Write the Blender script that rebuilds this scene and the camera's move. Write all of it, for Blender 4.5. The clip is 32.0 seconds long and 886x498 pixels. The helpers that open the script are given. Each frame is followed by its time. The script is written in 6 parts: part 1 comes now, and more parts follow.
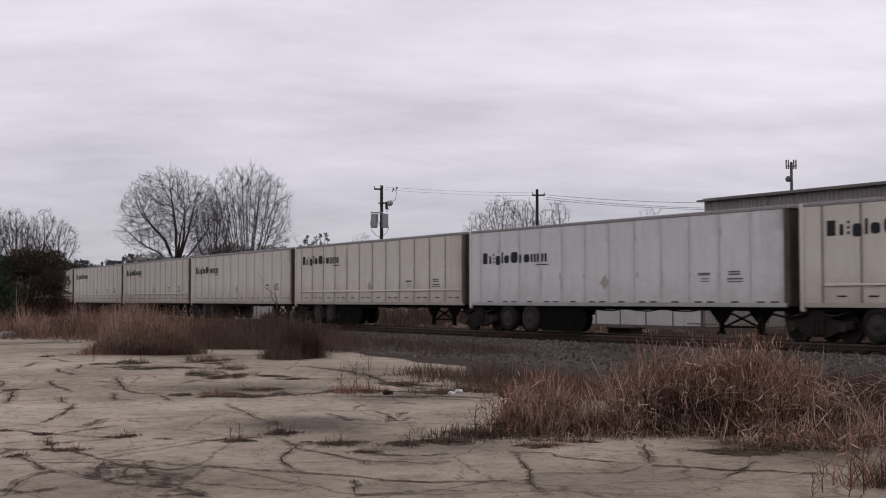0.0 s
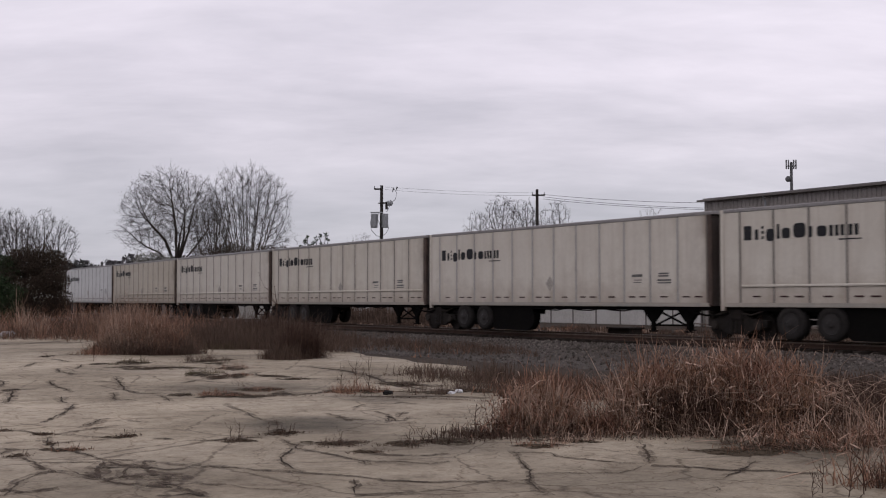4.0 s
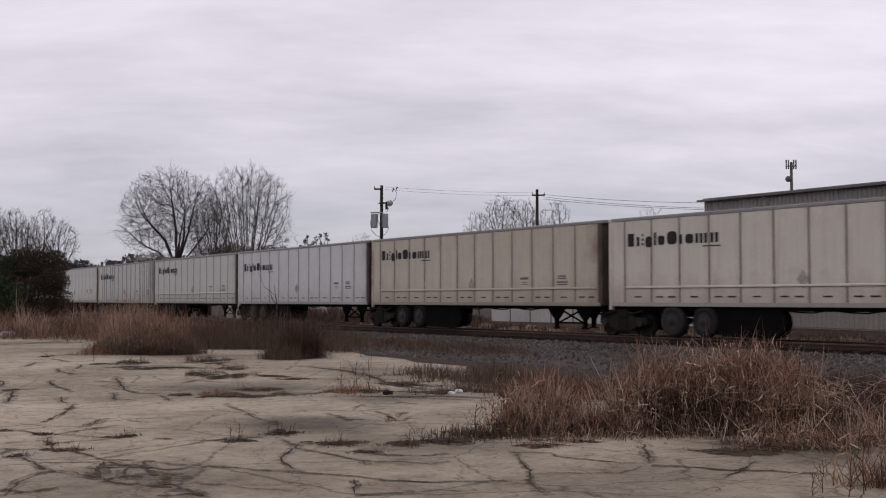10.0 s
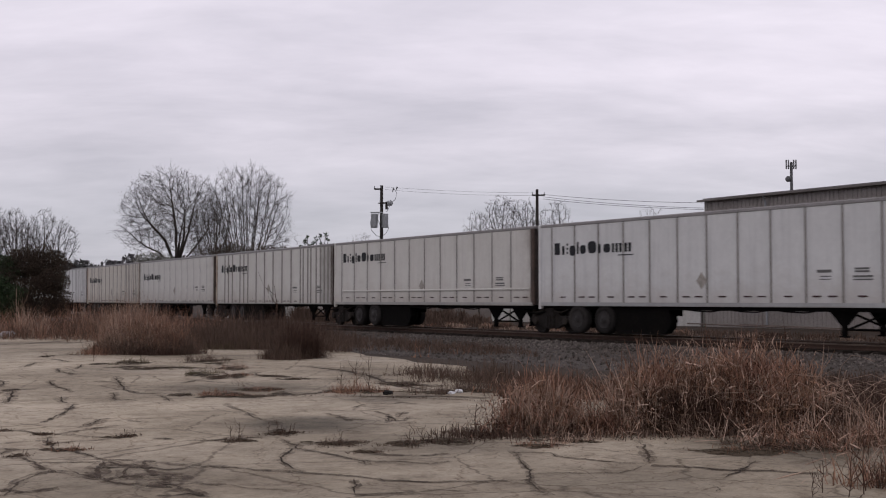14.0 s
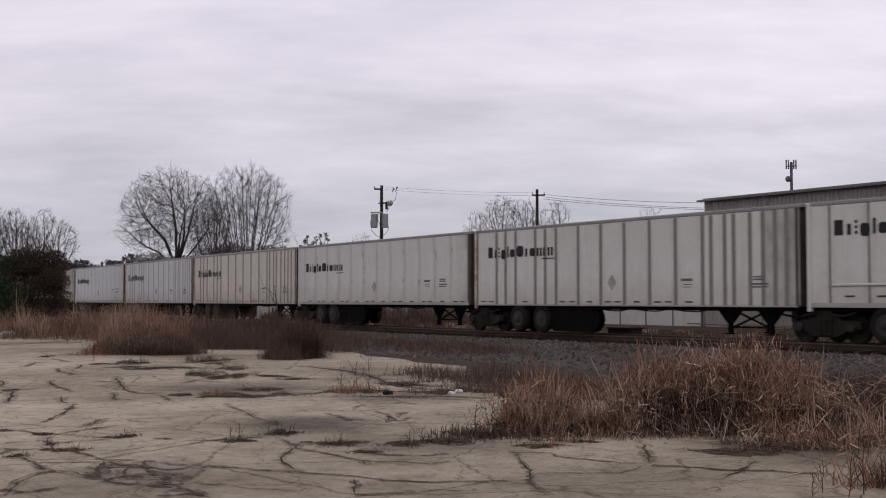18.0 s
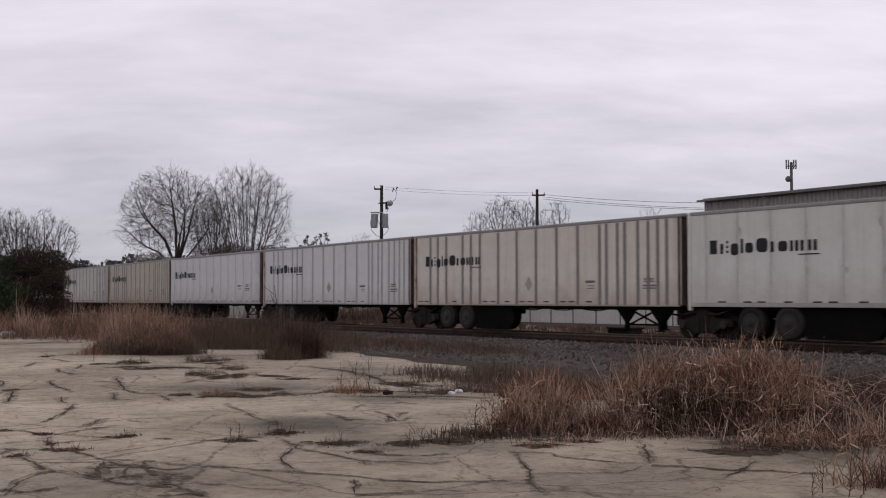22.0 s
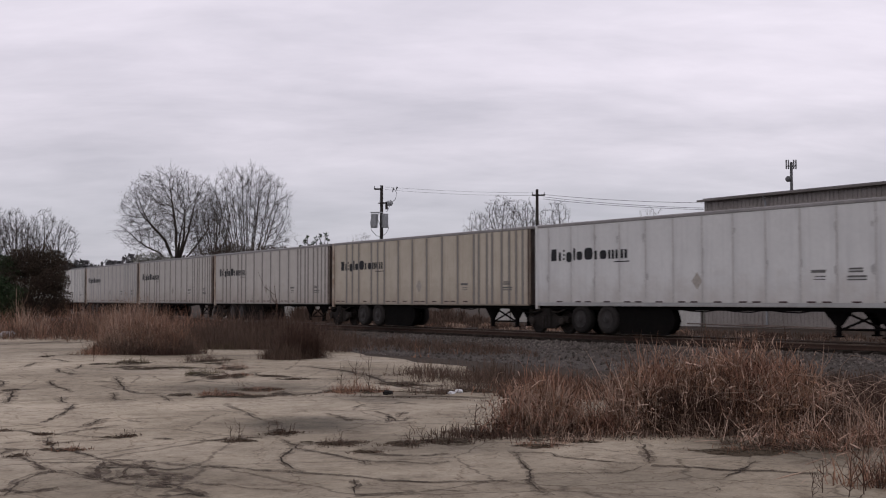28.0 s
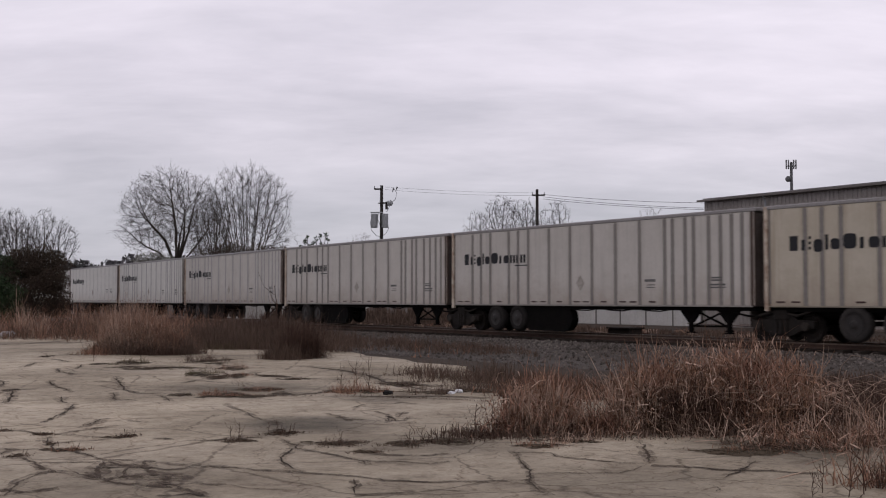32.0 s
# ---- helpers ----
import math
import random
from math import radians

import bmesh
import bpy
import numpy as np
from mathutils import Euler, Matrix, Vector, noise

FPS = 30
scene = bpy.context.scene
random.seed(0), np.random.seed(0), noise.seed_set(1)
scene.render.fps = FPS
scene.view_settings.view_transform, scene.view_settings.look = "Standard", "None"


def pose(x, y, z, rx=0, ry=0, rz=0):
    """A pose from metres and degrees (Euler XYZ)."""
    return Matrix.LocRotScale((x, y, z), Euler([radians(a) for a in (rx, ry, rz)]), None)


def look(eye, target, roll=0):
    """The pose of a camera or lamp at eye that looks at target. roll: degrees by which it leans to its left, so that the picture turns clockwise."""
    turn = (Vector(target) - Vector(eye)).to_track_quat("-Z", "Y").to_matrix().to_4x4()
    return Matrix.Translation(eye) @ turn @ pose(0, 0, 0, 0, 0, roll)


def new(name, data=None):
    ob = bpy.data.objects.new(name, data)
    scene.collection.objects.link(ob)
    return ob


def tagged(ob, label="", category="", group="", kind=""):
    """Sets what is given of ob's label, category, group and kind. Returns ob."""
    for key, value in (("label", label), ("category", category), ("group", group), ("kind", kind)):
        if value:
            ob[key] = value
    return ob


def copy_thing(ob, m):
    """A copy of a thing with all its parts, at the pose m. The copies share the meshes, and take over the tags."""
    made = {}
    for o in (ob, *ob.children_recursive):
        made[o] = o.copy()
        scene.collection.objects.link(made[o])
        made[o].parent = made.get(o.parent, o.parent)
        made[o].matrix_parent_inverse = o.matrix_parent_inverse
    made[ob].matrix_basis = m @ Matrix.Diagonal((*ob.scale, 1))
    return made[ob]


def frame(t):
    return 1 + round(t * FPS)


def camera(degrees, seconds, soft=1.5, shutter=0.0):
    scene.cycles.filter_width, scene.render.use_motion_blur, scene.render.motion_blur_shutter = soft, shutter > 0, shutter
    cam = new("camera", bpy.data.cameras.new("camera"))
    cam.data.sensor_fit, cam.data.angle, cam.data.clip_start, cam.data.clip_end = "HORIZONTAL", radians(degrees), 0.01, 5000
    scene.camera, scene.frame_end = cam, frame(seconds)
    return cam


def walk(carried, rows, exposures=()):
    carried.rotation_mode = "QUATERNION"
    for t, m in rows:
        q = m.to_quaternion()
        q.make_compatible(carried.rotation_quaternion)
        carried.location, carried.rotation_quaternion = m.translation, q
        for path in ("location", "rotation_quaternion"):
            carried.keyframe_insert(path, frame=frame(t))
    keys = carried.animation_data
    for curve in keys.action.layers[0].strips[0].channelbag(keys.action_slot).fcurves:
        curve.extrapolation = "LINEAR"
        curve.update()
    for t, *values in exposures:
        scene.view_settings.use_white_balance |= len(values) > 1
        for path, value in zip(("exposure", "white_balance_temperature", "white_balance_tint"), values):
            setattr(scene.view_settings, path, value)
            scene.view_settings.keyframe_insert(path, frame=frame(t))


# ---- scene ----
EYE = 1.6          # camera above the slab
RAIL = 0.36        # rail top above the slab
cam = camera(42.18, 32.0, soft=1.1, shutter=0.4)
VIEW = look((0, 0, EYE), (0, 100, EYE + 4.43))
walk(cam, [(0.0, VIEW), (32.0, VIEW)])

# ---- world, sun ----
SUN_EL, SUN_AZ = 48, 200
world = bpy.data.worlds.new("overcast")
scene.world = world
world.use_nodes = True
wn, wl = world.node_tree.nodes, world.node_tree.links
wn.clear()


def wnode(kind, **kw):
    n = wn.new(kind)
    for key, v in kw.items():
        n.inputs[key].default_value = v
    return n


def wmath(op, a, b=None, c=None):
    n = wn.new("ShaderNodeMath")
    n.operation = op
    for i, v in enumerate((a, b, c)):
        if v is None:
            continue
        if isinstance(v, (int, float)):
            n.inputs[i].default_value = v
        else:
            wl.new(v, n.inputs[i])
    return n.outputs[0]


def build_world():
    sky = wn.new("ShaderNodeTexSky")
    sky.sky_type = "NISHITA"
    sky.sun_disc = False
    sky.sun_elevation, sky.sun_rotation = radians(SUN_EL), radians(SUN_AZ)
    coord = wn.new("ShaderNodeTexCoord")
    sep = wn.new("ShaderNodeSeparateXYZ")
    wl.new(coord.outputs["Generated"], sep.inputs[0])
    up = wmath("MAXIMUM", sep.outputs["Z"], 0.0)
    deep = wmath("ADD", up, 0.24)
    comb = wn.new("ShaderNodeCombineXYZ")
    wl.new(wmath("DIVIDE", sep.outputs["X"], deep), comb.inputs[0])
    wl.new(wmath("DIVIDE", sep.outputs["Y"], deep), comb.inputs[1])
    mapping = wn.new("ShaderNodeMapping")
    wl.new(comb.outputs[0], mapping.inputs[0])
    mapping.inputs["Rotation"].default_value = (0, 0, radians(-14))
    mapping.inputs["Scale"].default_value = (0.75, 1.6, 1)
    big = wnode("ShaderNodeTexNoise", Scale=1.0, Detail=6.0, Roughness=0.55, Distortion=0.35)
    wl.new(mapping.outputs[0], big.inputs["Vector"])
    small = wnode("ShaderNodeTexNoise", Scale=3.6, Detail=5.0, Roughness=0.6, Distortion=0.2)
    wl.new(mapping.outputs[0], small.inputs["Vector"])
    mixed = wmath("ADD", wmath("MULTIPLY", big.outputs["Fac"], 0.7), wmath("MULTIPLY", small.outputs["Fac"], 0.3))
    ramp = wn.new("ShaderNodeValToRGB")
    wl.new(mixed, ramp.inputs[0])
    e = ramp.color_ramp.elements
    e[0].position, e[0].color = 0.33, (0.545, 0.522, 0.587, 1)
    e[1].position, e[1].color = 0.66, (0.845, 0.79, 0.872, 1)
    # an overcast dome is darker towards the horizon; overhead, out of view, it is dimmed to light the ground less
    dome = wn.new("ShaderNodeValToRGB")
    wl.new(up, dome.inputs[0])
    d = dome.color_ramp.elements
    d[0].position, d[0].color = 0.0, (0.605, 0.635, 0.645, 1)
    d[1].position, d[1].color = 1.0, (0.74, 0.745, 0.74, 1)
    for pos, c in ((0.07, (0.775, 0.80, 0.805, 1)), (0.13, (0.94, 0.94, 0.945, 1)), (0.2, (1.06, 1.05, 1.06, 1)), (0.30, (1.14, 1.13, 1.14, 1)), (0.5, (0.90, 0.90, 0.90, 1))):
        el = d.new(pos)
        el.color = c
    mul = wn.new("ShaderNodeMix")
    mul.data_type, mul.blend_type = "RGBA", "MULTIPLY"
    mul.inputs[0].default_value = 1.0
    wl.new(ramp.outputs[0], mul.inputs[6])
    wl.new(dome.outputs[0], mul.inputs[7])
    a = wn.new("ShaderNodeBackground")
    wl.new(sky.outputs[0], a.inputs[0])
    a.inputs[1].default_value = 0.006
    b = wn.new("ShaderNodeBackground")
    wl.new(mul.outputs[2], b.inputs[0])
    b.inputs[1].default_value = 1.0
    add = wn.new("ShaderNodeAddShader")
    wl.new(a.outputs[0], add.inputs[0])
    wl.new(b.outputs[0], add.inputs[1])
    out = wn.new("ShaderNodeOutputWorld")
    wl.new(add.outputs[0], out.inputs[0])


build_world()
sun = new("sun", bpy.data.lights.new("sun", "SUN"))
sun.data.energy, sun.data.angle, sun.data.color = 0.3, radians(25), (1.0, 0.95, 0.9)
sun_to = Vector((math.sin(radians(SUN_AZ)) * math.cos(radians(SUN_EL)), math.cos(radians(SUN_AZ)) * math.cos(radians(SUN_EL)), math.sin(radians(SUN_EL))))
sun.matrix_world = look(sun_to * 50, (0, 0, 0))


# ---- materials ----
def material(name, base, rough=0.7, metal=0.0, stain=None, grain=(14.0, 0.25), patch=(0.7, 0.4), bump=0.15, bump_scale=40.0,
             streak=0.0, island=0.0, per_object=0.0, stretch=(1, 1, 1), spec=0.5, seam_grime=0.0, spray=0.0, splash=0.0):
    """A procedural surface: base colour, patches of a stain colour, fine grain and bump in metres of the object."""
    m = bpy.data.materials.new(name)
    m.use_nodes = True
    n, l = m.node_tree.nodes, m.node_tree.links
    bsdf = n["Principled BSDF"]
    coord = n.new("ShaderNodeTexCoord")
    mp = n.new("ShaderNodeMapping")
    mp.inputs["Scale"].default_value = stretch
    l.new(coord.outputs["Object"], mp.inputs[0])
    info = n.new("ShaderNodeObjectInfo")
    shift = n.new("ShaderNodeVectorMath")
    shift.operation = "ADD"
    l.new(mp.outputs[0], shift.inputs[0])
    l.new(info.outputs["Random"], shift.inputs[1])

    def noise_fac(scale, detail=4.0, rough_=0.6, vec=None):
        t = n.new("ShaderNodeTexNoise")
        t.inputs["Scale"].default_value, t.inputs["Detail"].default_value, t.inputs["Roughness"].default_value = scale, detail, rough_
        l.new(vec or shift.outputs[0], t.inputs["Vector"])
        return t.outputs["Fac"]

    def mix(fac, a, b, blend="MIX"):
        x = n.new("ShaderNodeMix")
        x.data_type, x.blend_type = "RGBA", blend
        for i, v in ((0, fac), (6, a), (7, b)):
            if isinstance(v, (int, float)):
                x.inputs[i].default_value = v
            elif isinstance(v, tuple):
                x.inputs[i].default_value = (*v, 1)
            else:
                l.new(v, x.inputs[i])
        return x.outputs[2]

    def fit_range(v, lo, hi, a, b):
        r = n.new("ShaderNodeMapRange")
        l.new(v, r.inputs[0])
        for i, x in enumerate((lo, hi, a, b)):
            r.inputs[i + 1].default_value = x
        return r.outputs[0]

    col = base
    stain = stain or tuple(c * 0.6 for c in base)
    col = mix(fit_range(noise_fac(patch[0]), 0.42, 0.7, 0.0, patch[1]), col, stain)
    g = fit_range(noise_fac(grain[0], 6.0, 0.7), 0.3, 0.7, 1 - grain[1], 1 + grain[1])
    col = mix(1.0, col, g, "MULTIPLY")
    if streak:
        ms = n.new("ShaderNodeMapping")
        ms.inputs["Scale"].default_value = (5.0, 5.0, 0.22)
        l.new(shift.outputs[0], ms.inputs[0])
        col = mix(fit_range(noise_fac(1.0, 5.0, 0.65, ms.outputs[0]), 0.5, 0.75, 0.0, streak), col, stain)
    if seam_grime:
        # dark panel edges: shade and grime beside the posts, put into the colour
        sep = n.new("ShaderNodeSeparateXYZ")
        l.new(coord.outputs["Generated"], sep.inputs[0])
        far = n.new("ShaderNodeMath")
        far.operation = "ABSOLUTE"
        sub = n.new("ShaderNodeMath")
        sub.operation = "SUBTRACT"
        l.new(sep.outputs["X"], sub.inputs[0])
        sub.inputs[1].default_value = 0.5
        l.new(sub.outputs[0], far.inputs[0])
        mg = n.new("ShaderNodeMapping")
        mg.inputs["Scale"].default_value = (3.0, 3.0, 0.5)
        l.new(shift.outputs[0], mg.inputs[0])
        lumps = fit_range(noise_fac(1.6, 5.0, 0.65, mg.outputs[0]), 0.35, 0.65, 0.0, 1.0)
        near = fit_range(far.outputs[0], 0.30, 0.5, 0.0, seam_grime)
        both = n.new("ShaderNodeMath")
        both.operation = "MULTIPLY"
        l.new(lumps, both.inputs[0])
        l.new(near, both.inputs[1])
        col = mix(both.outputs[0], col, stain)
    if spray:
        # brake dust and rust thrown over the leading end
        sep = n.new("ShaderNodeSeparateXYZ")
        l.new(coord.outputs["Generated"], sep.inputs[0])
        both = n.new("ShaderNodeMath")
        both.operation = "MULTIPLY"
        l.new(fit_range(sep.outputs["X"], 0.2, 1.0, 0.0, spray), both.inputs[0])
        l.new(fit_range(noise_fac(1.1, 5.0, 0.65), 0.32, 0.62, 0.15, 1.0), both.inputs[1])
        col = mix(both.outputs[0], col, (0.15, 0.098, 0.075))
    if splash:
        # warmer, darker lower wall in lobes: road dirt plus ground light put into colour
        sep = n.new("ShaderNodeSeparateXYZ")
        l.new(coord.outputs["Generated"], sep.inputs[0])
        rise = n.new("ShaderNodeMath")
        rise.operation = "MULTIPLY_ADD"
        l.new(noise_fac(0.9, 6.0, 0.7), rise.inputs[0])
        rise.inputs[1].default_value = -1.1
        l.new(sep.outputs["Z"], rise.inputs[2])
        col = mix(fit_range(rise.outputs[0], -0.62, -0.2, splash, 0.0), col, (0.27, 0.205, 0.155))
    if island:
        geo = n.new("ShaderNodeNewGeometry")
        col = mix(1.0, col, fit_range(geo.outputs["Random Per Island"], 0, 1, 1 - island, 1 + island), "MULTIPLY")
    if per_object:
        col = mix(1.0, col, fit_range(info.outputs["Random"], 0, 1, 1 - per_object, 1 + per_object), "MULTIPLY")
    l.new(col, bsdf.inputs["Base Color"]) if not isinstance(col, tuple) else None
    bsdf.inputs["Metallic"].default_value = metal
    bsdf.inputs["Specular IOR Level"].default_value = spec
    l.new(fit_range(noise_fac(grain[0] * 0.4), 0.3, 0.7, max(0.05, rough - 0.12), min(1.0, rough + 0.12)), bsdf.inputs["Roughness"])
    if bump:
        b = n.new("ShaderNodeBump")
        b.inputs["Strength"].default_value, b.inputs["Distance"].default_value = bump, 0.02
        l.new(noise_fac(bump_scale, 5.0, 0.7), b.inputs["Height"])
        l.new(b.outputs[0], bsdf.inputs["Normal"])
    return m


COATS = {
    "cream": ("cream_paint", (0.53, 0.475, 0.385), 0.5, (0.32, 0.26, 0.19)),
    "ivory": ("ivory_paint", (0.585, 0.545, 0.47), 0.5, (0.36, 0.30, 0.23)),
    "beige": ("beige_paint", (0.60, 0.56, 0.49), 0.5, (0.42, 0.365, 0.3)),
    "white": ("white_paint", (0.60, 0.585, 0.545), 0.45, (0.42, 0.4, 0.365)),
    "cool": ("cool_white_paint", (0.61, 0.61, 0.597), 0.45, (0.43, 0.43, 0.43)),
    "grey": ("grey_white_paint", (0.495, 0.465, 0.425), 0.5, (0.31, 0.285, 0.25)),
    "tan": ("yellowed_tan_paint", (0.475, 0.425, 0.34), 0.5, (0.27, 0.215, 0.145)),
}
PAINT = {
    "rusty": material("rust_edged_paint", (0.50, 0.43, 0.35), 0.6, stain=(0.17, 0.075, 0.035), patch=(2.2, 0.9), grain=(9, 0.1), bump=0.1, bump_scale=6, streak=0.5),
    "soot": material("soot_streaked_paint", (0.44, 0.43, 0.39), 0.55, stain=(0.10, 0.09, 0.085), patch=(0.6, 0.7), grain=(9, 0.05), bump=0.03, bump_scale=3, streak=0.8),
}
for coat, (paint_name, tone, rough_of, grime) in COATS.items():
    # bottom rails take each coat at half tone, against their bright top-lit edge
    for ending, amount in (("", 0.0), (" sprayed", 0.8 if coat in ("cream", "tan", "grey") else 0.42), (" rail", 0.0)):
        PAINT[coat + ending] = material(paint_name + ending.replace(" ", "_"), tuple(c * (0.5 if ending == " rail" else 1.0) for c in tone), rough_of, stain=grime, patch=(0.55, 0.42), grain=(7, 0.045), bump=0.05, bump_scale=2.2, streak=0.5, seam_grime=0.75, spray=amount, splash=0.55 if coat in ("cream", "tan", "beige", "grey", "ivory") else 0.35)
SEAM = material("dirty_seam_metal", (0.165, 0.148, 0.135), 0.6, patch=(1.2, 0.4), bump=0.05)
RIB = material("grimy_rib_metal", (0.20, 0.183, 0.165), 0.55, stain=(0.15, 0.13, 0.115), patch=(1.2, 0.5), bump=0.05, streak=0.4)
SCAR = material("dull_repair_patch", (0.40, 0.39, 0.38), 0.6, patch=(3, 0.5), bump=0)
RIB_FAINT = material("faint_rib_paint", (0.44, 0.425, 0.415), 0.5, stain=(0.34, 0.32, 0.30), patch=(1.0, 0.7), bump=0.03, streak=0.4)
RIB_PALE = material("pale_rib_metal", (0.335, 0.325, 0.315), 0.55, stain=(0.215, 0.2, 0.19), patch=(1.2, 0.5), bump=0.05, streak=0.4)
ROOF_RAIL = material("dark_roof_rail", (0.25, 0.235, 0.23), 0.5, 0.2, patch=(0.8, 0.4), bump=0.04)
# soot, and the shade of the narrow gap, put into the front end's colour
NOSE = material("sooty_nose_metal", (0.11, 0.095, 0.09), 0.55, 0.2, stain=(0.07, 0.05, 0.045), patch=(1.0, 0.7), bump=0.05, streak=0.5, spec=0.15)
FRONT = material("sooty_rust_post", (0.095, 0.068, 0.056), 0.7, stain=(0.045, 0.035, 0.032), patch=(1.5, 0.8), bump=0.1, streak=0.5, spec=0.2)
LETTER = material("black_decal", (0.025, 0.025, 0.028), 0.55, grain=(20, 0.2), bump=0, spec=0.12)
FAINT = material("faded_grey_decal", (0.36, 0.33, 0.295), 0.6, patch=(3, 0.6), bump=0, spec=0.12)
STENCIL = material("worn_grey_stencil", (0.15, 0.145, 0.14), 0.6, patch=(6, 0.8), bump=0, spec=0.12)
REFLECT = material("dark_red_reflector", (0.045, 0.02, 0.02), 0.4, bump=0, spec=0.12)
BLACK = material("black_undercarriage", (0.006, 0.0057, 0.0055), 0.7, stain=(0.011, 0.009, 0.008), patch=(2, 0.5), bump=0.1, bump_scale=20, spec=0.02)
RUBBER = material("worn_rubber", (0.024, 0.022, 0.021), 0.9, stain=(0.05, 0.044, 0.04), patch=(0.5, 0.8), bump=0.1, spec=0.06, per_object=0.5)
# hub kept dark: the shade of the rim hole is put into its colour
HUB = material("dusty_wheel_hub", (0.028, 0.025, 0.024), 0.6, 0.2, stain=(0.035, 0.03, 0.027), patch=(4, 0.6), bump=0.05, spec=0.25)
STEEL = material("greasy_cast_steel", (0.015, 0.0125, 0.011), 0.8, 0.1, stain=(0.03, 0.022, 0.017), patch=(3, 0.5), bump=0.15, bump_scale=15, spec=0.2)
RAILHEAD = material("rail_steel", (0.12, 0.085, 0.065), 0.45, 0.4, stain=(0.06, 0.038, 0.026), patch=(2, 0.6), bump=0.05)
RUST = material("rusty_rail_web", (0.055, 0.035, 0.027), 0.8, stain=(0.03, 0.02, 0.017), patch=(3, 0.5), bump=0.2, spec=0.12)
TIE = material("creosoted_timber", (0.03, 0.024, 0.02), 0.9, stain=(0.05, 0.042, 0.036), patch=(3, 0.5), bump=0.4, per_object=0.3, stretch=(1, 8, 8), spec=0.12)
BALLAST = material("ballast_bed", (0.088, 0.077, 0.069), 0.95, stain=(0.05, 0.04, 0.032), patch=(0.35, 0.7), grain=(22, 0.6), bump=0.9, bump_scale=18, spec=0.12)
STONE = material("ballast_stone", (0.122, 0.106, 0.096), 0.9, stain=(0.05, 0.039, 0.03), patch=(0.4, 0.6), grain=(9, 0.25), island=0.55, bump=0.2, spec=0.12)
DIRT = material("brown_dirt", (0.05, 0.038, 0.03), 0.95, stain=(0.075, 0.057, 0.043), patch=(0.12, 0.7), grain=(5, 0.45), bump=0.6, bump_scale=9, spec=0.12)
POLE = material("weathered_pole", (0.035, 0.03, 0.028), 0.85, stain=(0.07, 0.058, 0.052), patch=(1, 0.5), bump=0.3, stretch=(6, 6, 0.6), spec=0.12)
GREYMETAL = material("grey_metal", (0.30, 0.31, 0.32), 0.5, 0.4, patch=(1, 0.4), bump=0.05)
MAST = material("dark_galvanised_mast", (0.10, 0.10, 0.105), 0.6, 0.2, patch=(1, 0.4), bump=0.05)
WIRE = material("wire", (0.05, 0.05, 0.055), 0.6, bump=0, spec=0.12)
SIDING = material("weathered_grey_siding", (0.27, 0.245, 0.23), 0.6, 0.1, stain=(0.17, 0.15, 0.135), patch=(0.25, 0.6), bump=0.06, streak=0.4)
ROOFING = material("dark_roof_sheet", (0.13, 0.12, 0.12), 0.6, 0.2, patch=(0.2, 0.5), bump=0.05)
FASCIA = material("brown_grey_fascia", (0.13, 0.115, 0.105), 0.6, patch=(0.6, 0.5), bump=0.05)
WHITEWALL = material("white_metal_wall", (0.47, 0.46, 0.44), 0.6, stain=(0.30, 0.27, 0.23), patch=(0.3, 0.5), bump=0.05, streak=0.35)
BARK = material("grey_bark", (0.045, 0.037, 0.033), 0.95, stain=(0.075, 0.065, 0.058), patch=(1.2, 0.5), bump=0.3, island=0.2, spec=0.12)
BARK_PALE = material("pale_twigs", (0.085, 0.075, 0.072), 0.9, patch=(1, 0.4), bump=0, island=0.25, spec=0.12)
GRASS = material("dry_red_grass", (0.19, 0.102, 0.072), 0.9, stain=(0.30, 0.185, 0.12), patch=(1.4, 0.8), grain=(30, 0.2), island=0.75, bump=0, spec=0.12)
GRASS_PALE = material("dry_straw", (0.40, 0.29, 0.225), 0.85, stain=(0.23, 0.14, 0.097), patch=(1.6, 0.8), grain=(30, 0.2), island=0.5, bump=0, spec=0.12)
WEED = material("dead_brown_weed", (0.10, 0.069, 0.054), 0.95, stain=(0.145, 0.10, 0.075), patch=(0.8, 0.7), grain=(30, 0.2), island=0.45, bump=0, spec=0.12)
EVERGREEN = material("dark_evergreen", (0.026, 0.042, 0.019), 0.8, stain=(0.05, 0.043, 0.026), patch=(0.5, 0.6), island=0.5, bump=0, spec=0.12)
BROWNLEAF = material("brown_oak_leaves", (0.055, 0.040, 0.03), 0.9, stain=(0.04, 0.033, 0.024), patch=(0.5, 0.6), island=0.5, bump=0, spec=0.12)
TWIGGY = material("brown_twig_tangle", (0.07, 0.055, 0.046), 0.95, stain=(0.045, 0.037, 0.03), patch=(0.5, 0.6), island=0.5, bump=0, spec=0.1)
# dark stems; inside the grass stands they also stand for shade between blades
DARKSTEM = material("dark_rotten_stems", (0.055, 0.033, 0.025), 0.95, stain=(0.09, 0.055, 0.04), patch=(1.4, 0.7), grain=(30, 0.2), island=0.5, bump=0, spec=0.1)
OLIVE = material("dull_olive_dead_grass", (0.105, 0.088, 0.052), 0.95, stain=(0.14, 0.10, 0.065), patch=(1.0, 0.7), grain=(30, 0.2), island=0.4, bump=0, spec=0.1)
TUFT_LOOK = {"dead_brown_weed": "WEED", "dry_red_grass": "GRASS", "dry_straw": "GRASS_PALE", "dark_rotten_stems": "DARKSTEM", "dull_olive_dead_grass": "OLIVE"}
